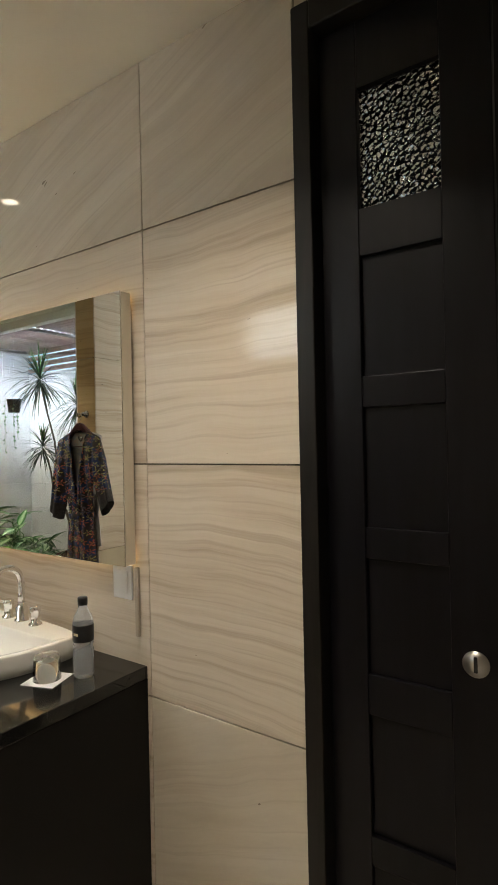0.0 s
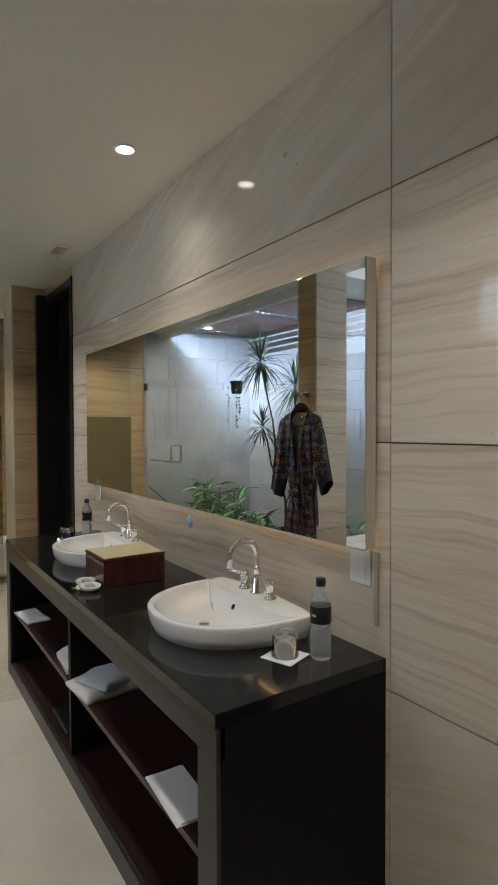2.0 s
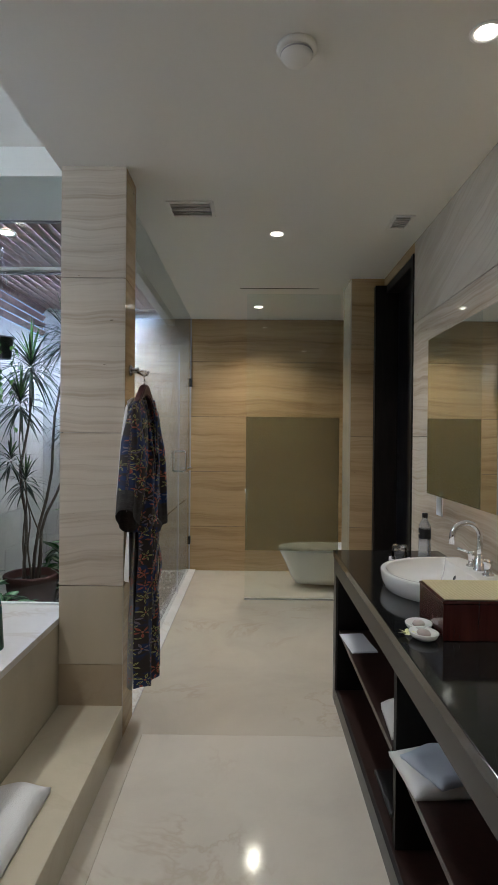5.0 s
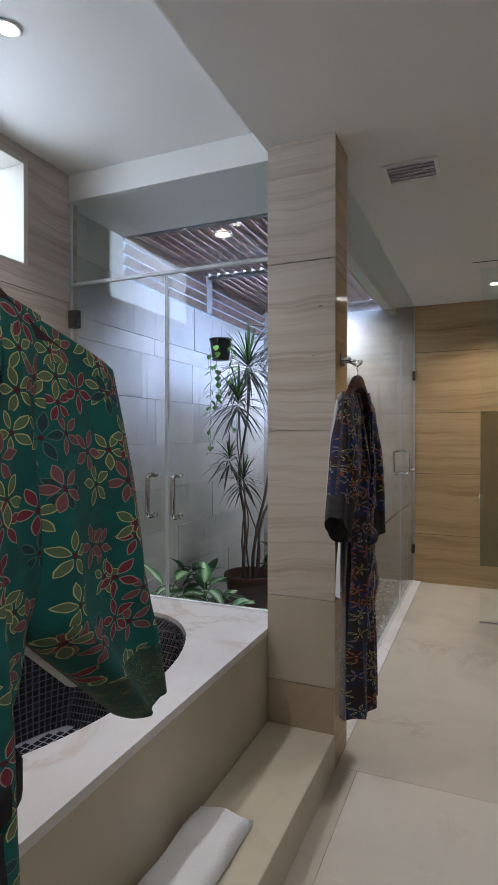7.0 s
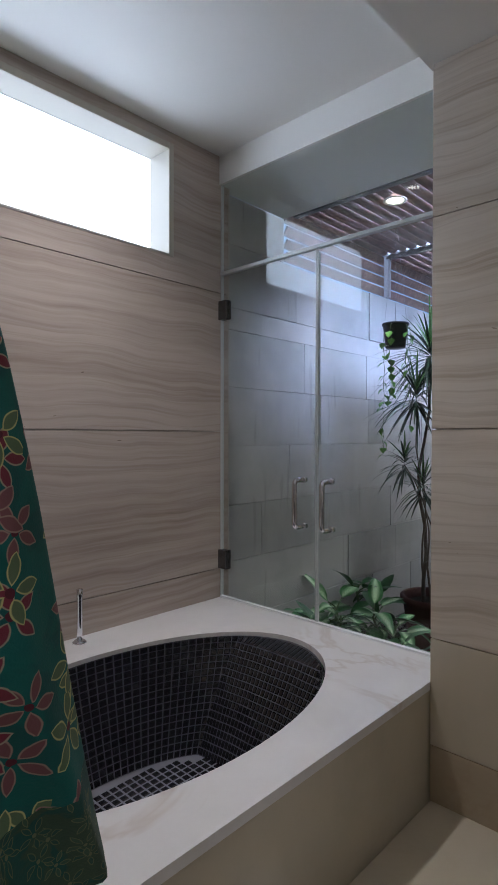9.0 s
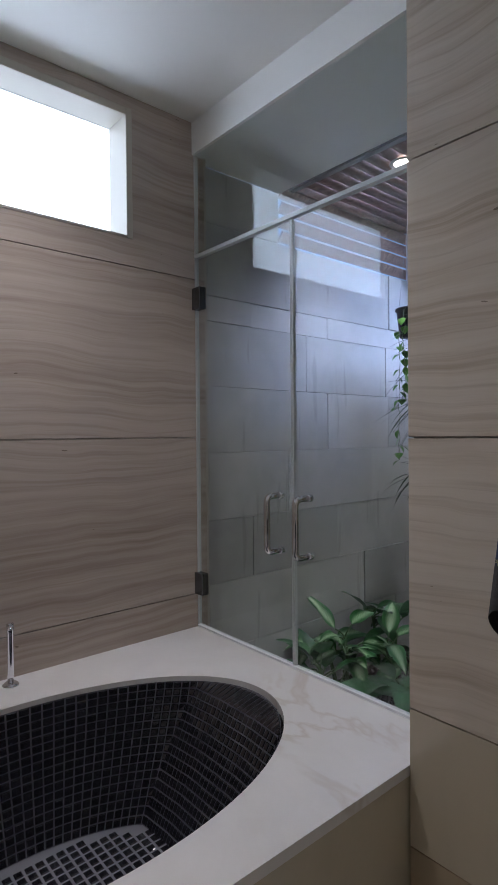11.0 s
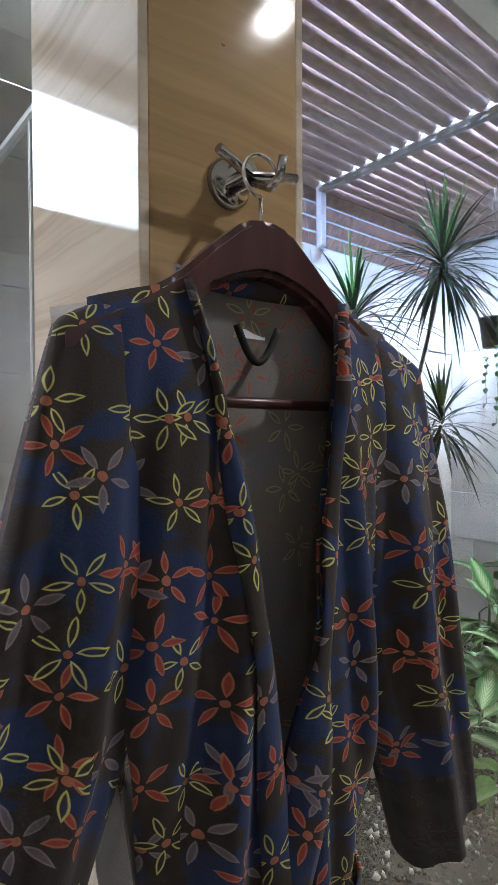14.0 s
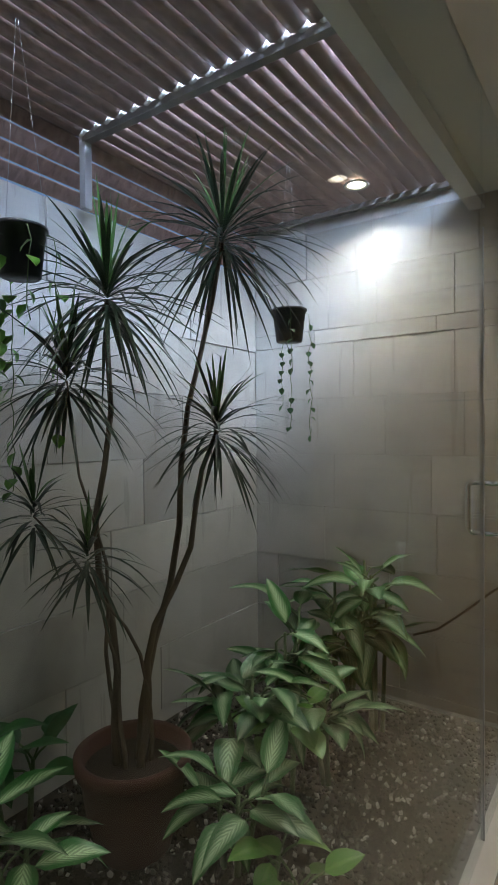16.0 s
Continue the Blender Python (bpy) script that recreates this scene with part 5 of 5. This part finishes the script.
PALE = "variegated dieffenbachia with dark green and cream leaves in the gravel bed"
clump(-5.95, -1.25, 0.58, 24, BROAD, 3, PALE, 1.1)
clump(-6.20, -0.95, 0.42, 17, BROAD, 5, PALE, 1.1)
clump(-6.62, -1.10, 0.95, 18, BROAD, 8, PALE, 1.2)
clump(-6.70, -0.92, 1.0, 19, BROAD, 9, PALE, 1.15)
clump(-6.30, -1.25, 0.72, 18, BROAD, 11, PALE, 1.1)
clump(-5.55, -1.02, 0.34, 13, BROAD, 13, PALE, 0.95)
clump(-5.42, -0.80, 0.16, 7, LIME, 17, "small lime-green leafy plant in the gravel bed")
clump(-5.90, -1.00, 0.40, 9, LIME, 19, "lime-green leafy plant among the dieffenbachia")
clump(-4.95, -1.45, 0.36, 13, BROAD, 23, PALE, 1.05)
clump(-4.62, -1.30, 0.26, 12, DEEP, 29, "low deep-green leafy plant in the gravel bed")
clump(-4.42, -1.62, 0.42, 13, DEEP, 31, "deep-green leafy plant by the bath glass")
clump(-4.70, -1.70, 0.44, 14, BROAD, 37, PALE, 1.05)
clump(-5.15, -1.75, 0.50, 10, DEEP, 41, "deep-green leafy plant against the garden wall")

# tall dracaena in a terracotta pot
POT = Vector((-5.42, -1.40, 0))
pot = thing("plant_pot", "large round terracotta plant pot on the gravel", "pot", "", (POT.x, POT.y, -0.02))
pot.scale = (0.94, 0.94, 0.90)
part("pot_wall", turned(bmesh.new(), ((0.0, 0.0), (0.13, 0.0), (0.15, 0.02), (0.19, 0.18), (0.215, 0.36), (0.235, 0.37), (0.238, 0.42), (0.225, 0.43), (0.205, 0.42), (0.195, 0.35), (0.0, 0.345)), sides=40, close=False), terracotta, pot)
part("soil", turned(bmesh.new(), ((0.0, 0.365), (0.10, 0.37), (0.196, 0.36)), sides=24, close=False), soil, pot, "dark potting soil")


def rosette(centre, reach, count, seed, mats):
    r = random.Random(seed)
    bm = bmesh.new()
    layer = bm.loops.layers.uv.new("leaf")
    for k in range(count):
        f = k / count
        yaw = radians(k * 137.5 + r.uniform(-14, 14))
        pitch = radians(84 - 118 * f ** 0.75 + r.uniform(-14, 14))
        ln = reach * 1.12 * r.uniform(0.78, 1.06) * (0.72 + 0.28 * math.sin(math.pi * min(1, f + 0.12)))
        d = Vector((math.cos(yaw) * math.cos(pitch), math.sin(yaw) * math.cos(pitch), math.sin(pitch)))
        across = Vector((-math.sin(yaw), math.cos(yaw), 0))
        sag = r.uniform(0.22, 0.62) * (0.25 + max(0, math.cos(pitch)))
        base = Vector(centre) - Vector((0, 0, 0.10 * f)) + d * 0.01
        rows = []
        for i in range(8):
            q = i / 7
            p = base + d * ln * q + Vector((0, 0, -sag * ln * q * q))
            w = 0.0078 * (0.55 + 1.3 * q) if q < 0.4 else 0.0083 * (1 - (q - 0.4) / 0.6) ** 0.7
            n = across * w
            dip = Vector((0, 0, -0.25 * w))
            rows.append([(bm.verts.new(p - n), 0.0, q), (bm.verts.new(p + dip), 0.5, q), (bm.verts.new(p + n), 1.0, q)])
        for a, b in zip(rows, rows[1:]):
            for j in range(2):
                qd = (a[j], a[j + 1], b[j + 1], b[j])
                face = bm.faces.new([v for v, *_ in qd])
                face.material_index = 1 if f < 0.13 else 0
                for loop, (_, uu, vv) in zip(face.loops, qd):
                    loop[layer].uv = (uu, vv)
    me = mesh_of("rosette", bm)
    for m in mats:
        me.materials.append(m)
    return me


dracaena = thing("dracaena", "tall dracaena with spiky narrow leaves on thin stems, in the pot", "plant", "", (POT.x, POT.y, 0.35))
HEADS = (((-5.78, -1.22, 2.42), 0.50, 120, 1), ((-5.28, -1.36, 2.10), 0.44, 110, 2), ((-5.55, -1.08, 1.63), 0.33, 80, 3), ((-5.12, -1.38, 1.80), 0.34, 80, 4), ((-5.00, -1.40, 1.36), 0.22, 44, 5), ((-5.18, -1.36, 1.19), 0.24, 46, 6))
for (hx, hy, hz), reach, cnt, sd in HEADS:
    r = random.Random(sd + 50)
    o = new("leaf_rosette", rosette((hx - POT.x, hy - POT.y, hz - 0.35), reach, cnt, sd, (leaf_sword, leaf_sword_new)))
    o.parent = dracaena
    bm = bmesh.new()
    a, b = Vector((r.uniform(-0.05, 0.05), r.uniform(-0.05, 0.05), -0.07)), Vector((hx - POT.x, hy - POT.y, hz - 0.40))
    bend = Vector((r.uniform(-0.07, 0.07), r.uniform(-0.05, 0.05), 0))
    pts = [a.lerp(b, k / 9) + Vector(((b.x - a.x) * ((k / 9) ** 1.7 - k / 9), (b.y - a.y) * ((k / 9) ** 1.7 - k / 9), 0)) + (bend + Vector((0.028 * math.sin(k * 1.3 + sd), 0.028 * math.cos(k * 1.1 + sd * 2), 0))) * math.sin(math.pi * k / 9) for k in range(10)]
    tube(bm, pts, 0.0, 8, radii=[(0.0150 if sd < 4 else 0.0095) - 0.0007 * k for k in range(10)])
    part("stem", bm, bark, dracaena)

VINE = leaf_mesh("leaf", 0.042, 0.032, 0.5, 0.2, leaf_deep, 3)
VINE_LIME = leaf_mesh("leaf", 0.06, 0.05, 0.5, 0.2, leaf_lime, 3)


def hanging_pot(x, y, z, strands, mesh, seed, top):
    r = random.Random(seed)
    p = thing("hanging_pot", "black plastic hanging pot with trailing vine", "hanging pot", "hanging pots", (x, y, z))
    part("pot", turned(bmesh.new(), ((0.0, -0.165), (0.062, -0.165), (0.066, -0.160), (0.083, -0.012), (0.090, -0.012), (0.090, 0.0), (0.080, 0.0), (0.078, -0.03), (0.0, -0.03)), sides=26, close=False), plastic_black, p)
    bm = bmesh.new()
    for k in range(3):
        a = 2 * math.pi * k / 3 + 0.5
        tube(bm, [(0.086 * math.cos(a), 0.086 * math.sin(a), -0.006), (0.004 * math.cos(a), 0.004 * math.sin(a), top - z)], 0.0008, 5)
    part("hanger_wire", bm, grey_metal, p)
    for a, ln in strands:
        bm = bmesh.new()
        pts = [Vector((0.07 * math.cos(a), 0.07 * math.sin(a), -0.01)), Vector((0.105 * math.cos(a), 0.105 * math.sin(a), -0.02))]
        n = int(ln / 0.045)
        for k in range(1, n):
            pts.append(Vector((0.11 * math.cos(a) + r.uniform(-0.008, 0.008), 0.11 * math.sin(a) + r.uniform(-0.008, 0.008), -0.02 - ln * k / n)))
        tube(bm, pts, 0.0018, 5)
        vine = part("vine", bm, stem_green, p)
        for k, q in enumerate(pts[2:]):
            if r.random() < 0.8:
                lf = new("leaf", mesh)
                lf.parent = vine
                lf.matrix_basis = Matrix.Translation(q) @ pose(0, 0, 0, 0, r.uniform(20, 70), r.uniform(0, 360))
    return p


hanging_pot(-5.02, -1.48, 2.25, ((2.6, 0.75), (0.2, 0.55), (4.4, 0.9), (1.2, 0.35)), VINE_LIME, 3, 2.93)
hanging_pot(-6.37, -1.25, 2.19, ((0.6, 0.62), (2.4, 0.66), (4.0, 0.5)), VINE, 6, 2.93)

# loose gravel
rng = random.Random(21)
bm = bmesh.new()
for k in range(9000):
    x, y = rng.uniform(FAR + 0.03, -3.95), rng.uniform(GARDEN + 0.03, -0.33)
    s = rng.uniform(0.007, 0.017)
    m = pose(x, y, -0.018 + s * 0.3, rng.uniform(0, 360), rng.uniform(0, 360), rng.uniform(0, 360)) @ Matrix.Diagonal((s * rng.uniform(0.8, 1.4), s, s * rng.uniform(0.5, 0.8), 1))
    vs = [bm.verts.new(m @ Vector(c)) for c in ((1, 0, 0), (-1, 0, 0), (0, 1, 0), (0, -1, 0), (0, 0, 1), (0, 0, -1))]
    for i, j, l in ((0, 2, 4), (2, 1, 4), (1, 3, 4), (3, 0, 4), (2, 0, 5), (1, 2, 5), (3, 1, 5), (0, 3, 5)):
        bm.faces.new((vs[i], vs[j], vs[l])).smooth = True
single("gravel", bm, pebble_mat, "loose mixed grey and white gravel", "gravel", "", "stuff")


# ---------------------------------------------------------------- things on the vanity
def water_bottle(x, y):
    b = thing("water_bottle", "clear plastic water bottle with black label and cap", "bottle", "water bottles", (x, y, CZ))
    part("bottle_body", turned(bmesh.new(), ((0.0, 0.002), (0.028, 0.0), (0.032, 0.006), (0.032, 0.085), (0.029, 0.095), (0.032, 0.105), (0.032, 0.17), (0.028, 0.188), (0.015, 0.212), (0.013, 0.225), (0.0, 0.226)), sides=26, close=False), bottle_plastic, b)
    part("label_band", turned(bmesh.new(), ((0.0326, 0.112), (0.0330, 0.113), (0.0330, 0.163), (0.0326, 0.164)), sides=26, close=False), plastic_black, b, "black paper label")
    part("label_bar", boxed(-0.004, 0.016, -0.0336, -0.0325, 0.134, 0.141), principled("pale_gold_print", (0.5, 0.42, 0.25), 0.5) if "pale_gold_print" not in bpy.data.materials else bpy.data.materials["pale_gold_print"], b)
    part("cap", turned(bmesh.new(), ((0.0, 0.248), (0.014, 0.248), (0.0155, 0.245), (0.0155, 0.224), (0.0, 0.224)), sides=24, close=False), plastic_black, b, "black screw cap")
    return b


def tumbler(x, y, turn):
    t = thing("tumbler", "upturned clear drinking glass on a paper coaster", "glass", "tumblers", (x, y, CZ + 0.003))
    part("glass_wall", turned(bmesh.new(), ((0.041, 0.0), (0.043, 0.001), (0.040, 0.062), (0.034, 0.076), (0.0, 0.078), (0.0, 0.062), (0.033, 0.060), (0.0385, 0.004), (0.041, 0.0)), sides=28, close=False), glass_solid, t)
    c = single("coaster", boxed(-0.056, 0.056, -0.056, 0.056, 0.0, 0.0025, bevel=0.001), paper, "square white paper coaster under the glass", "coaster", "coasters")
    c.matrix_basis = pose(x, y, CZ, 0, 0, turn)
    return t


water_bottle(-1.485, 1.345)
tumbler(-1.555, 1.26, 20)
water_bottle(-3.82, 1.36)
tumbler(-3.80, 1.22, -14)

amenity = thing("amenity_box", "dark mahogany box with a woven cream lid panel", "box", "", (-2.70, 1.19, CZ))
part("box_body", boxed(-0.135, 0.12, -0.15, 0.145, 0.0, 0.118, bevel=0.003), mahogany, amenity)
woven = principled("woven_cream_palm", (0.50, 0.44, 0.22), 0.7)
_n = Nodes(woven)
_w = _n.add("ShaderNodeTexChecker")
_n.put(_w.inputs["Vector"], _n.pos())
_w.inputs["Scale"].default_value = 160.0
_w.inputs["Color1"].default_value, _w.inputs["Color2"].default_value = (0.66, 0.58, 0.34, 1), (0.52, 0.45, 0.24, 1)
_n.link(_w.outputs["Color"], _n.b.inputs["Base Color"])
_n.bump(_w.outputs["Fac"], 0.3, 0.002)
part("lid", boxed(-0.137, 0.122, -0.152, 0.147, 0.119, 0.130, bevel=0.003), mahogany, amenity)
part("lid_panel", boxed(-0.130, 0.115, -0.145, 0.140, 0.131, 0.135, bevel=0.002), woven, amenity, "woven cream palm panel")


def soap_dish(x, y, turn):
    d = thing("soap_dish", "small white shell-shaped soap dish with dark soap", "soap dish", "soap dishes", (x, y, CZ))
    d.rotation_euler = (0, 0, radians(turn))
    part("dish", turned(bmesh.new(), ((0.0, 0.0), (0.026, 0.0), (0.040, 0.010), (0.046, 0.024), (0.043, 0.026), (0.036, 0.016), (0.0, 0.012)), sides=28, sx=1.15, close=False), ceramic, d)
    part("soap", turned(bmesh.new(), ((0.0, 0.014), (0.018, 0.014), (0.021, 0.020), (0.017, 0.027), (0.0, 0.029)), sides=20, sx=1.3, close=False), principled("grey_soap", (0.45, 0.38, 0.34), 0.5) if "grey_soap" not in bpy.data.materials else bpy.data.materials["grey_soap"], d)
    return d


soap_dish(-2.60, 0.985, 15)
soap_dish(-2.69, 0.995, -20)
petal = leaf_mesh("petal", 0.034, 0.022, 0.25, 0.3, principled("frangipani_petal", (0.82, 0.78, 0.42), 0.5), 4)
flower = thing("frangipani_flower", "cream and yellow frangipani flower beside the soap", "flower", "", (-2.625, 0.935, CZ + 0.006))
for k in range(5):
    o = new("petal", petal)
    o.parent = flower
    o.matrix_basis = pose(0, 0, 0, 25, -18, k * 72)


def folded(name, w, d, h, mat, label, category, loc, turn, layers=3):
    """A soft folded cloth: stacked rounded layers in one mesh."""
    bm = bmesh.new()
    nx, ny = 16, 14
    r = random.Random(len(label))
    grid = []
    for j in range(ny + 1):
        for i in range(nx + 1):
            u, v = i / nx * 2 - 1, j / ny * 2 - 1
            e = (1 - abs(u) ** 6) * (1 - abs(v) ** 6)
            z = h * (0.35 + 0.65 * e ** 0.5) + 0.006 * math.sin(u * 5 + r.random() * 0.3) * math.cos(v * 4)
            grid.append(bm.verts.new((u * w / 2 * (1 - 0.03 * abs(v)), v * d / 2, z if e > 1e-6 else h * 0.35)))
    low = {}
    for j in range(ny):
        for i in range(nx):
            a = j * (nx + 1) + i
            bm.faces.new((grid[a], grid[a + 1], grid[a + nx + 2], grid[a + nx + 1])).smooth = True
    edge = [e for e in bm.edges if e.is_boundary]
    out = bmesh.ops.extrude_edge_only(bm, edges=edge)
    for v in [g for g in out["geom"] if isinstance(g, bmesh.types.BMVert)]:
        v.co.z = 0.0
        v.co.x *= 0.985
        v.co.y *= 0.985
    bmesh.ops.holes_fill(bm, edges=[e for e in bm.edges if e.is_boundary])
    ob = single(name, bm, mat, label, category)
    ob.matrix_basis = pose(*loc, 0, 0, turn)
    return ob


folded("hand_towel", 0.25, 0.28, 0.04, towelling, "folded white hand towel on the vanity shelf", "towel", (-2.59, 1.05, 0.425), 5)
folded("face_cloth", 0.20, 0.20, 0.03, blue_towelling, "pale blue folded face cloth lying on the towel", "towel", (-2.575, 1.05, 0.461), 24)
folded("hand_towel", 0.24, 0.34, 0.07, towelling, "folded white hand towel on the vanity shelf", "towel", (-2.90, 1.11, 0.425), -4)
folded("bath_mat", 0.46, 0.20, 0.055, towelling, "folded white bath mat lying on the step", "bath mat", (-2.66, -0.42, 0.165), 0)
for loc, turn in (((-1.735, 0.985, 0.426), -4), ((-3.74, 0.99, 0.426), 5)):
    pad = thing("laundry_pad", "white laundry list and bag on the vanity shelf", "paper", "papers", loc)
    pad.rotation_euler = (0, 0, radians(turn))
    part("paper_sheet", boxed(-0.135, 0.135, -0.066, 0.066, 0.0, 0.004, bevel=0.001), paper, pad)
    s2 = part("paper_sheet", boxed(-0.13, 0.13, -0.062, 0.062, 0.0045, 0.007, bevel=0.001), paper, pad)
    s2.rotation_euler = (0, 0, radians(3))
scale_body = thing("bathroom_scale", "dark flat bathroom scale on the bottom shelf", "scale", "", (-3.0, 1.10, 0.085))
part("platform", boxed(-0.14, 0.14, -0.15, 0.15, 0.012, 0.032, bevel=0.006), plastic_black, scale_body)
for sx in (-1, 1):
    for sy in (-1, 1):
        part("foot", turned(bmesh.new(), ((0.0, 0.0), (0.015, 0.0), (0.015, 0.012), (0.0, 0.012)), (sx * 0.11, sy * 0.12, 0), 14, close=False), plastic_black, scale_body)

# on the mirror wall
socket_plate = thing("socket_plate", "white wall socket plate below the mirror", "socket", "", (-1.475, NORTH, 1.125))
part("plate", boxed(-0.045, 0.045, -0.010, 0.0, -0.058, 0.058, bevel=0.003), plastic_white, socket_plate)
part("socket_insert", boxed(-0.03, 0.03, -0.0135, -0.0105, -0.04, 0.04, bevel=0.001), plastic_white, socket_plate)
conduit = thing("cable_duct", "narrow stone-coloured cable duct running down from the mirror", "cable duct", "", (-1.405, NORTH, 1.18))
part("duct", boxed(-0.008, 0.008, -0.012, -0.0005, -0.23, 0.0, bevel=0.003), duct_paint, conduit)
socket_2 = thing("socket_plate", "white wall socket plate below the mirror", "socket", "", (-4.02, NORTH, 1.125))
part("plate", boxed(-0.045, 0.045, -0.010, 0.0, -0.058, 0.058, bevel=0.003), plastic_white, socket_2)
sign = thing("water_sign", "small round blue and white tap-water sticker on the wall", "sticker", "", (-2.66, NORTH, 1.105))
part("disc", turned(bmesh.new(), ((0.0, 0.0), (0.032, 0.0), (0.033, 0.001), (0.0, 0.0015)), sides=28, close=False), sticker_blue, sign).matrix_basis = pose(0, -0.0005, 0, 90)
part("drop_mark", turned(bmesh.new(), ((0.0, 0.0), (0.013, 0.0), (0.0, 0.0012)), sides=3, close=False), plastic_white, sign).matrix_basis = pose(0, -0.0022, 0.002, 90, 0, 0)

# ---------------------------------------------------------------- on the ceiling
detector = thing("smoke_detector", "round off-white ceiling smoke detector", "smoke detector", "", (-2.717, 0.565, CEIL))
part("base", turned(bmesh.new(), ((0.0, 0.0), (0.068, 0.0), (0.070, -0.012), (0.060, -0.018), (0.0, -0.018)), sides=36, close=False), white_paint, detector)
part("sensor_head", turned(bmesh.new(), ((0.052, -0.018), (0.054, -0.034), (0.044, -0.048), (0.0, -0.050)), sides=32, close=False), white_paint, detector)
part("vent_ring", turned(bmesh.new(), ((0.0545, -0.024), (0.056, -0.026), (0.0545, -0.030)), sides=32, close=False), grey_metal, detector)


vent_grey = principled("vent_backing", (0.66, 0.66, 0.64), 0.6)


def ceiling_vent(x, y, w, d, n):
    v = thing("ceiling_vent", "white metal ceiling air vent with slanting slats", "vent", "ceiling vents", (x, y, CEIL))
    f = 0.022
    part("backing", boxed(-w / 2 + f, w / 2 - f, -d / 2 + f, d / 2 - f, -0.002, -0.0005), vent_grey, v)
    for b in ((-w / 2, w / 2, -d / 2, -d / 2 + f), (-w / 2, w / 2, d / 2 - f, d / 2), (-w / 2, -w / 2 + f, -d / 2 + f, d / 2 - f), (w / 2 - f, w / 2, -d / 2 + f, d / 2 - f)):
        part("frame", boxed(*b, -0.010, -0.0005, bevel=0.002), white_paint, v)
    for k in range(n):
        o = part("slat", boxed(-0.011, 0.011, -d / 2 + f, d / 2 - f, -0.001, 0.001), white_paint, v)
        o.matrix_basis = pose(-w / 2 + f + (w - 2 * f) * (k + 0.5) / n, 0, -0.009, 0, 38, 0)
    return v


ceiling_vent(-4.25, 1.32, 0.22, 0.13, 5)
ceiling_vent(-4.07, 0.055, 0.22, 0.27, 5)
# thin dark bar just below the ceiling, not a cut slot
structure("ceiling_groove", boxed(-5.80, -5.79, 0.30, 1.0, CEIL - 0.003, CEIL + 0.01), dark_void)

# ---------------------------------------------------------------- bath fittings and toilet
handset = thing("hand_shower", "slim chrome hand shower standing on the bath deck", "hand shower", "", (-2.875, -1.80, 0.60))
part("collar", turned(bmesh.new(), ((0.0, 0.0), (0.030, 0.0), (0.030, 0.006), (0.020, 0.014), (0.0, 0.014)), sides=26, close=False), chrome, handset)
part("wand", turned(bmesh.new(), ((0.0, 0.012), (0.011, 0.012), (0.0125, 0.05), (0.0125, 0.20), (0.014, 0.205), (0.014, 0.235), (0.0, 0.238)), sides=20, close=False), chrome, handset)

toilet = thing("toilet", "white wall-hung toilet behind the frosted screen", "toilet", "", (-6.50, 1.45, 0))
bm = bmesh.new()
rings = []
for z, w, l, y0 in ((0.04, 0.12, 0.58, 0.0), (0.10, 0.145, 0.62, 0.0), (0.24, 0.165, 0.68, 0.0), (0.36, 0.182, 0.74, 0.0), (0.385, 0.185, 0.75, 0.0)):
    ring = []
    for k in range(32):
        t = math.pi * k / 31
        ring.append(bm.verts.new((w * math.cos(t), -0.02 - (l - 0.02) * abs(math.sin(t)) ** 0.62, z)))
    rings.append(ring)
for p, q in zip(rings, rings[1:]):
    for k in range(31):
        bm.faces.new((p[k], p[k + 1], q[k + 1], q[k])).smooth = True
    bm.faces.new((p[31], p[0], q[0], q[31]))
bm.faces.new(rings[0][::-1])
bm.faces.new(rings[-1])
part("pan", bm, ceramic, toilet)
bm = bmesh.new()
ring = [[bm.verts.new((s * math.cos(math.pi * k / 31) * 0.187, -0.06 - 0.69 * s * abs(math.sin(math.pi * k / 31)) ** 0.62, z)) for k in range(32)] for s, z in ((1.0, 0.388), (1.01, 0.398), (0.98, 0.415))]
for p, q in zip(ring, ring[1:]):
    for k in range(31):
        bm.faces.new((p[k], p[k + 1], q[k + 1], q[k])).smooth = True
    bm.faces.new((p[31], p[0], q[0], q[31]))
bm.faces.new(ring[0][::-1])
bm.faces.new(ring[-1])
part("seat_lid", bm, plastic_white, toilet)
spray = thing("bidet_spray", "white bidet spray on a hose at the far wall", "bidet spray", "", (FAR, 0.36, 0.885))
part("spray_head", turned(bmesh.new(), ((0.0, 0.05), (0.02, 0.045), (0.022, 0.02), (0.012, 0.0), (0.012, -0.07), (0.0, -0.07)), (0.03, 0, 0), 16, close=False), plastic_white, spray)
bm = bmesh.new()
tube(bm, [(0.03, 0, -0.06), (0.03, 0.004, -0.3), (0.025, 0.0, -0.45), (0.006, 0.0, -0.50)], 0.006, 8)
part("hose", bm, steel, spray)

# a hose pinned to the garden's end wall
bm = bmesh.new()
tube(bm, [(FAR + 0.012, -0.33, 0.80), (FAR + 0.014, -0.45, 0.70), (FAR + 0.012, -0.58, 0.58), (FAR + 0.02, -0.72, 0.46), (FAR + 0.02, -0.86, 0.40)], 0.007, 8)
single("garden_hose", bm, plastic_black, "thin dark hose hanging on the garden end wall", "hose")


# ---------------------------------------------------------------- the single mosaic tiles at the foot of the bathtub
for cs, nrm in all_tiles[:300]:
    bm = bmesh.new()
    raised_tile(bm, cs, nrm)
    part("tile", bm, tub_tile, bathtub).matrix_parent_inverse = bathtub.matrix_basis.inverted()
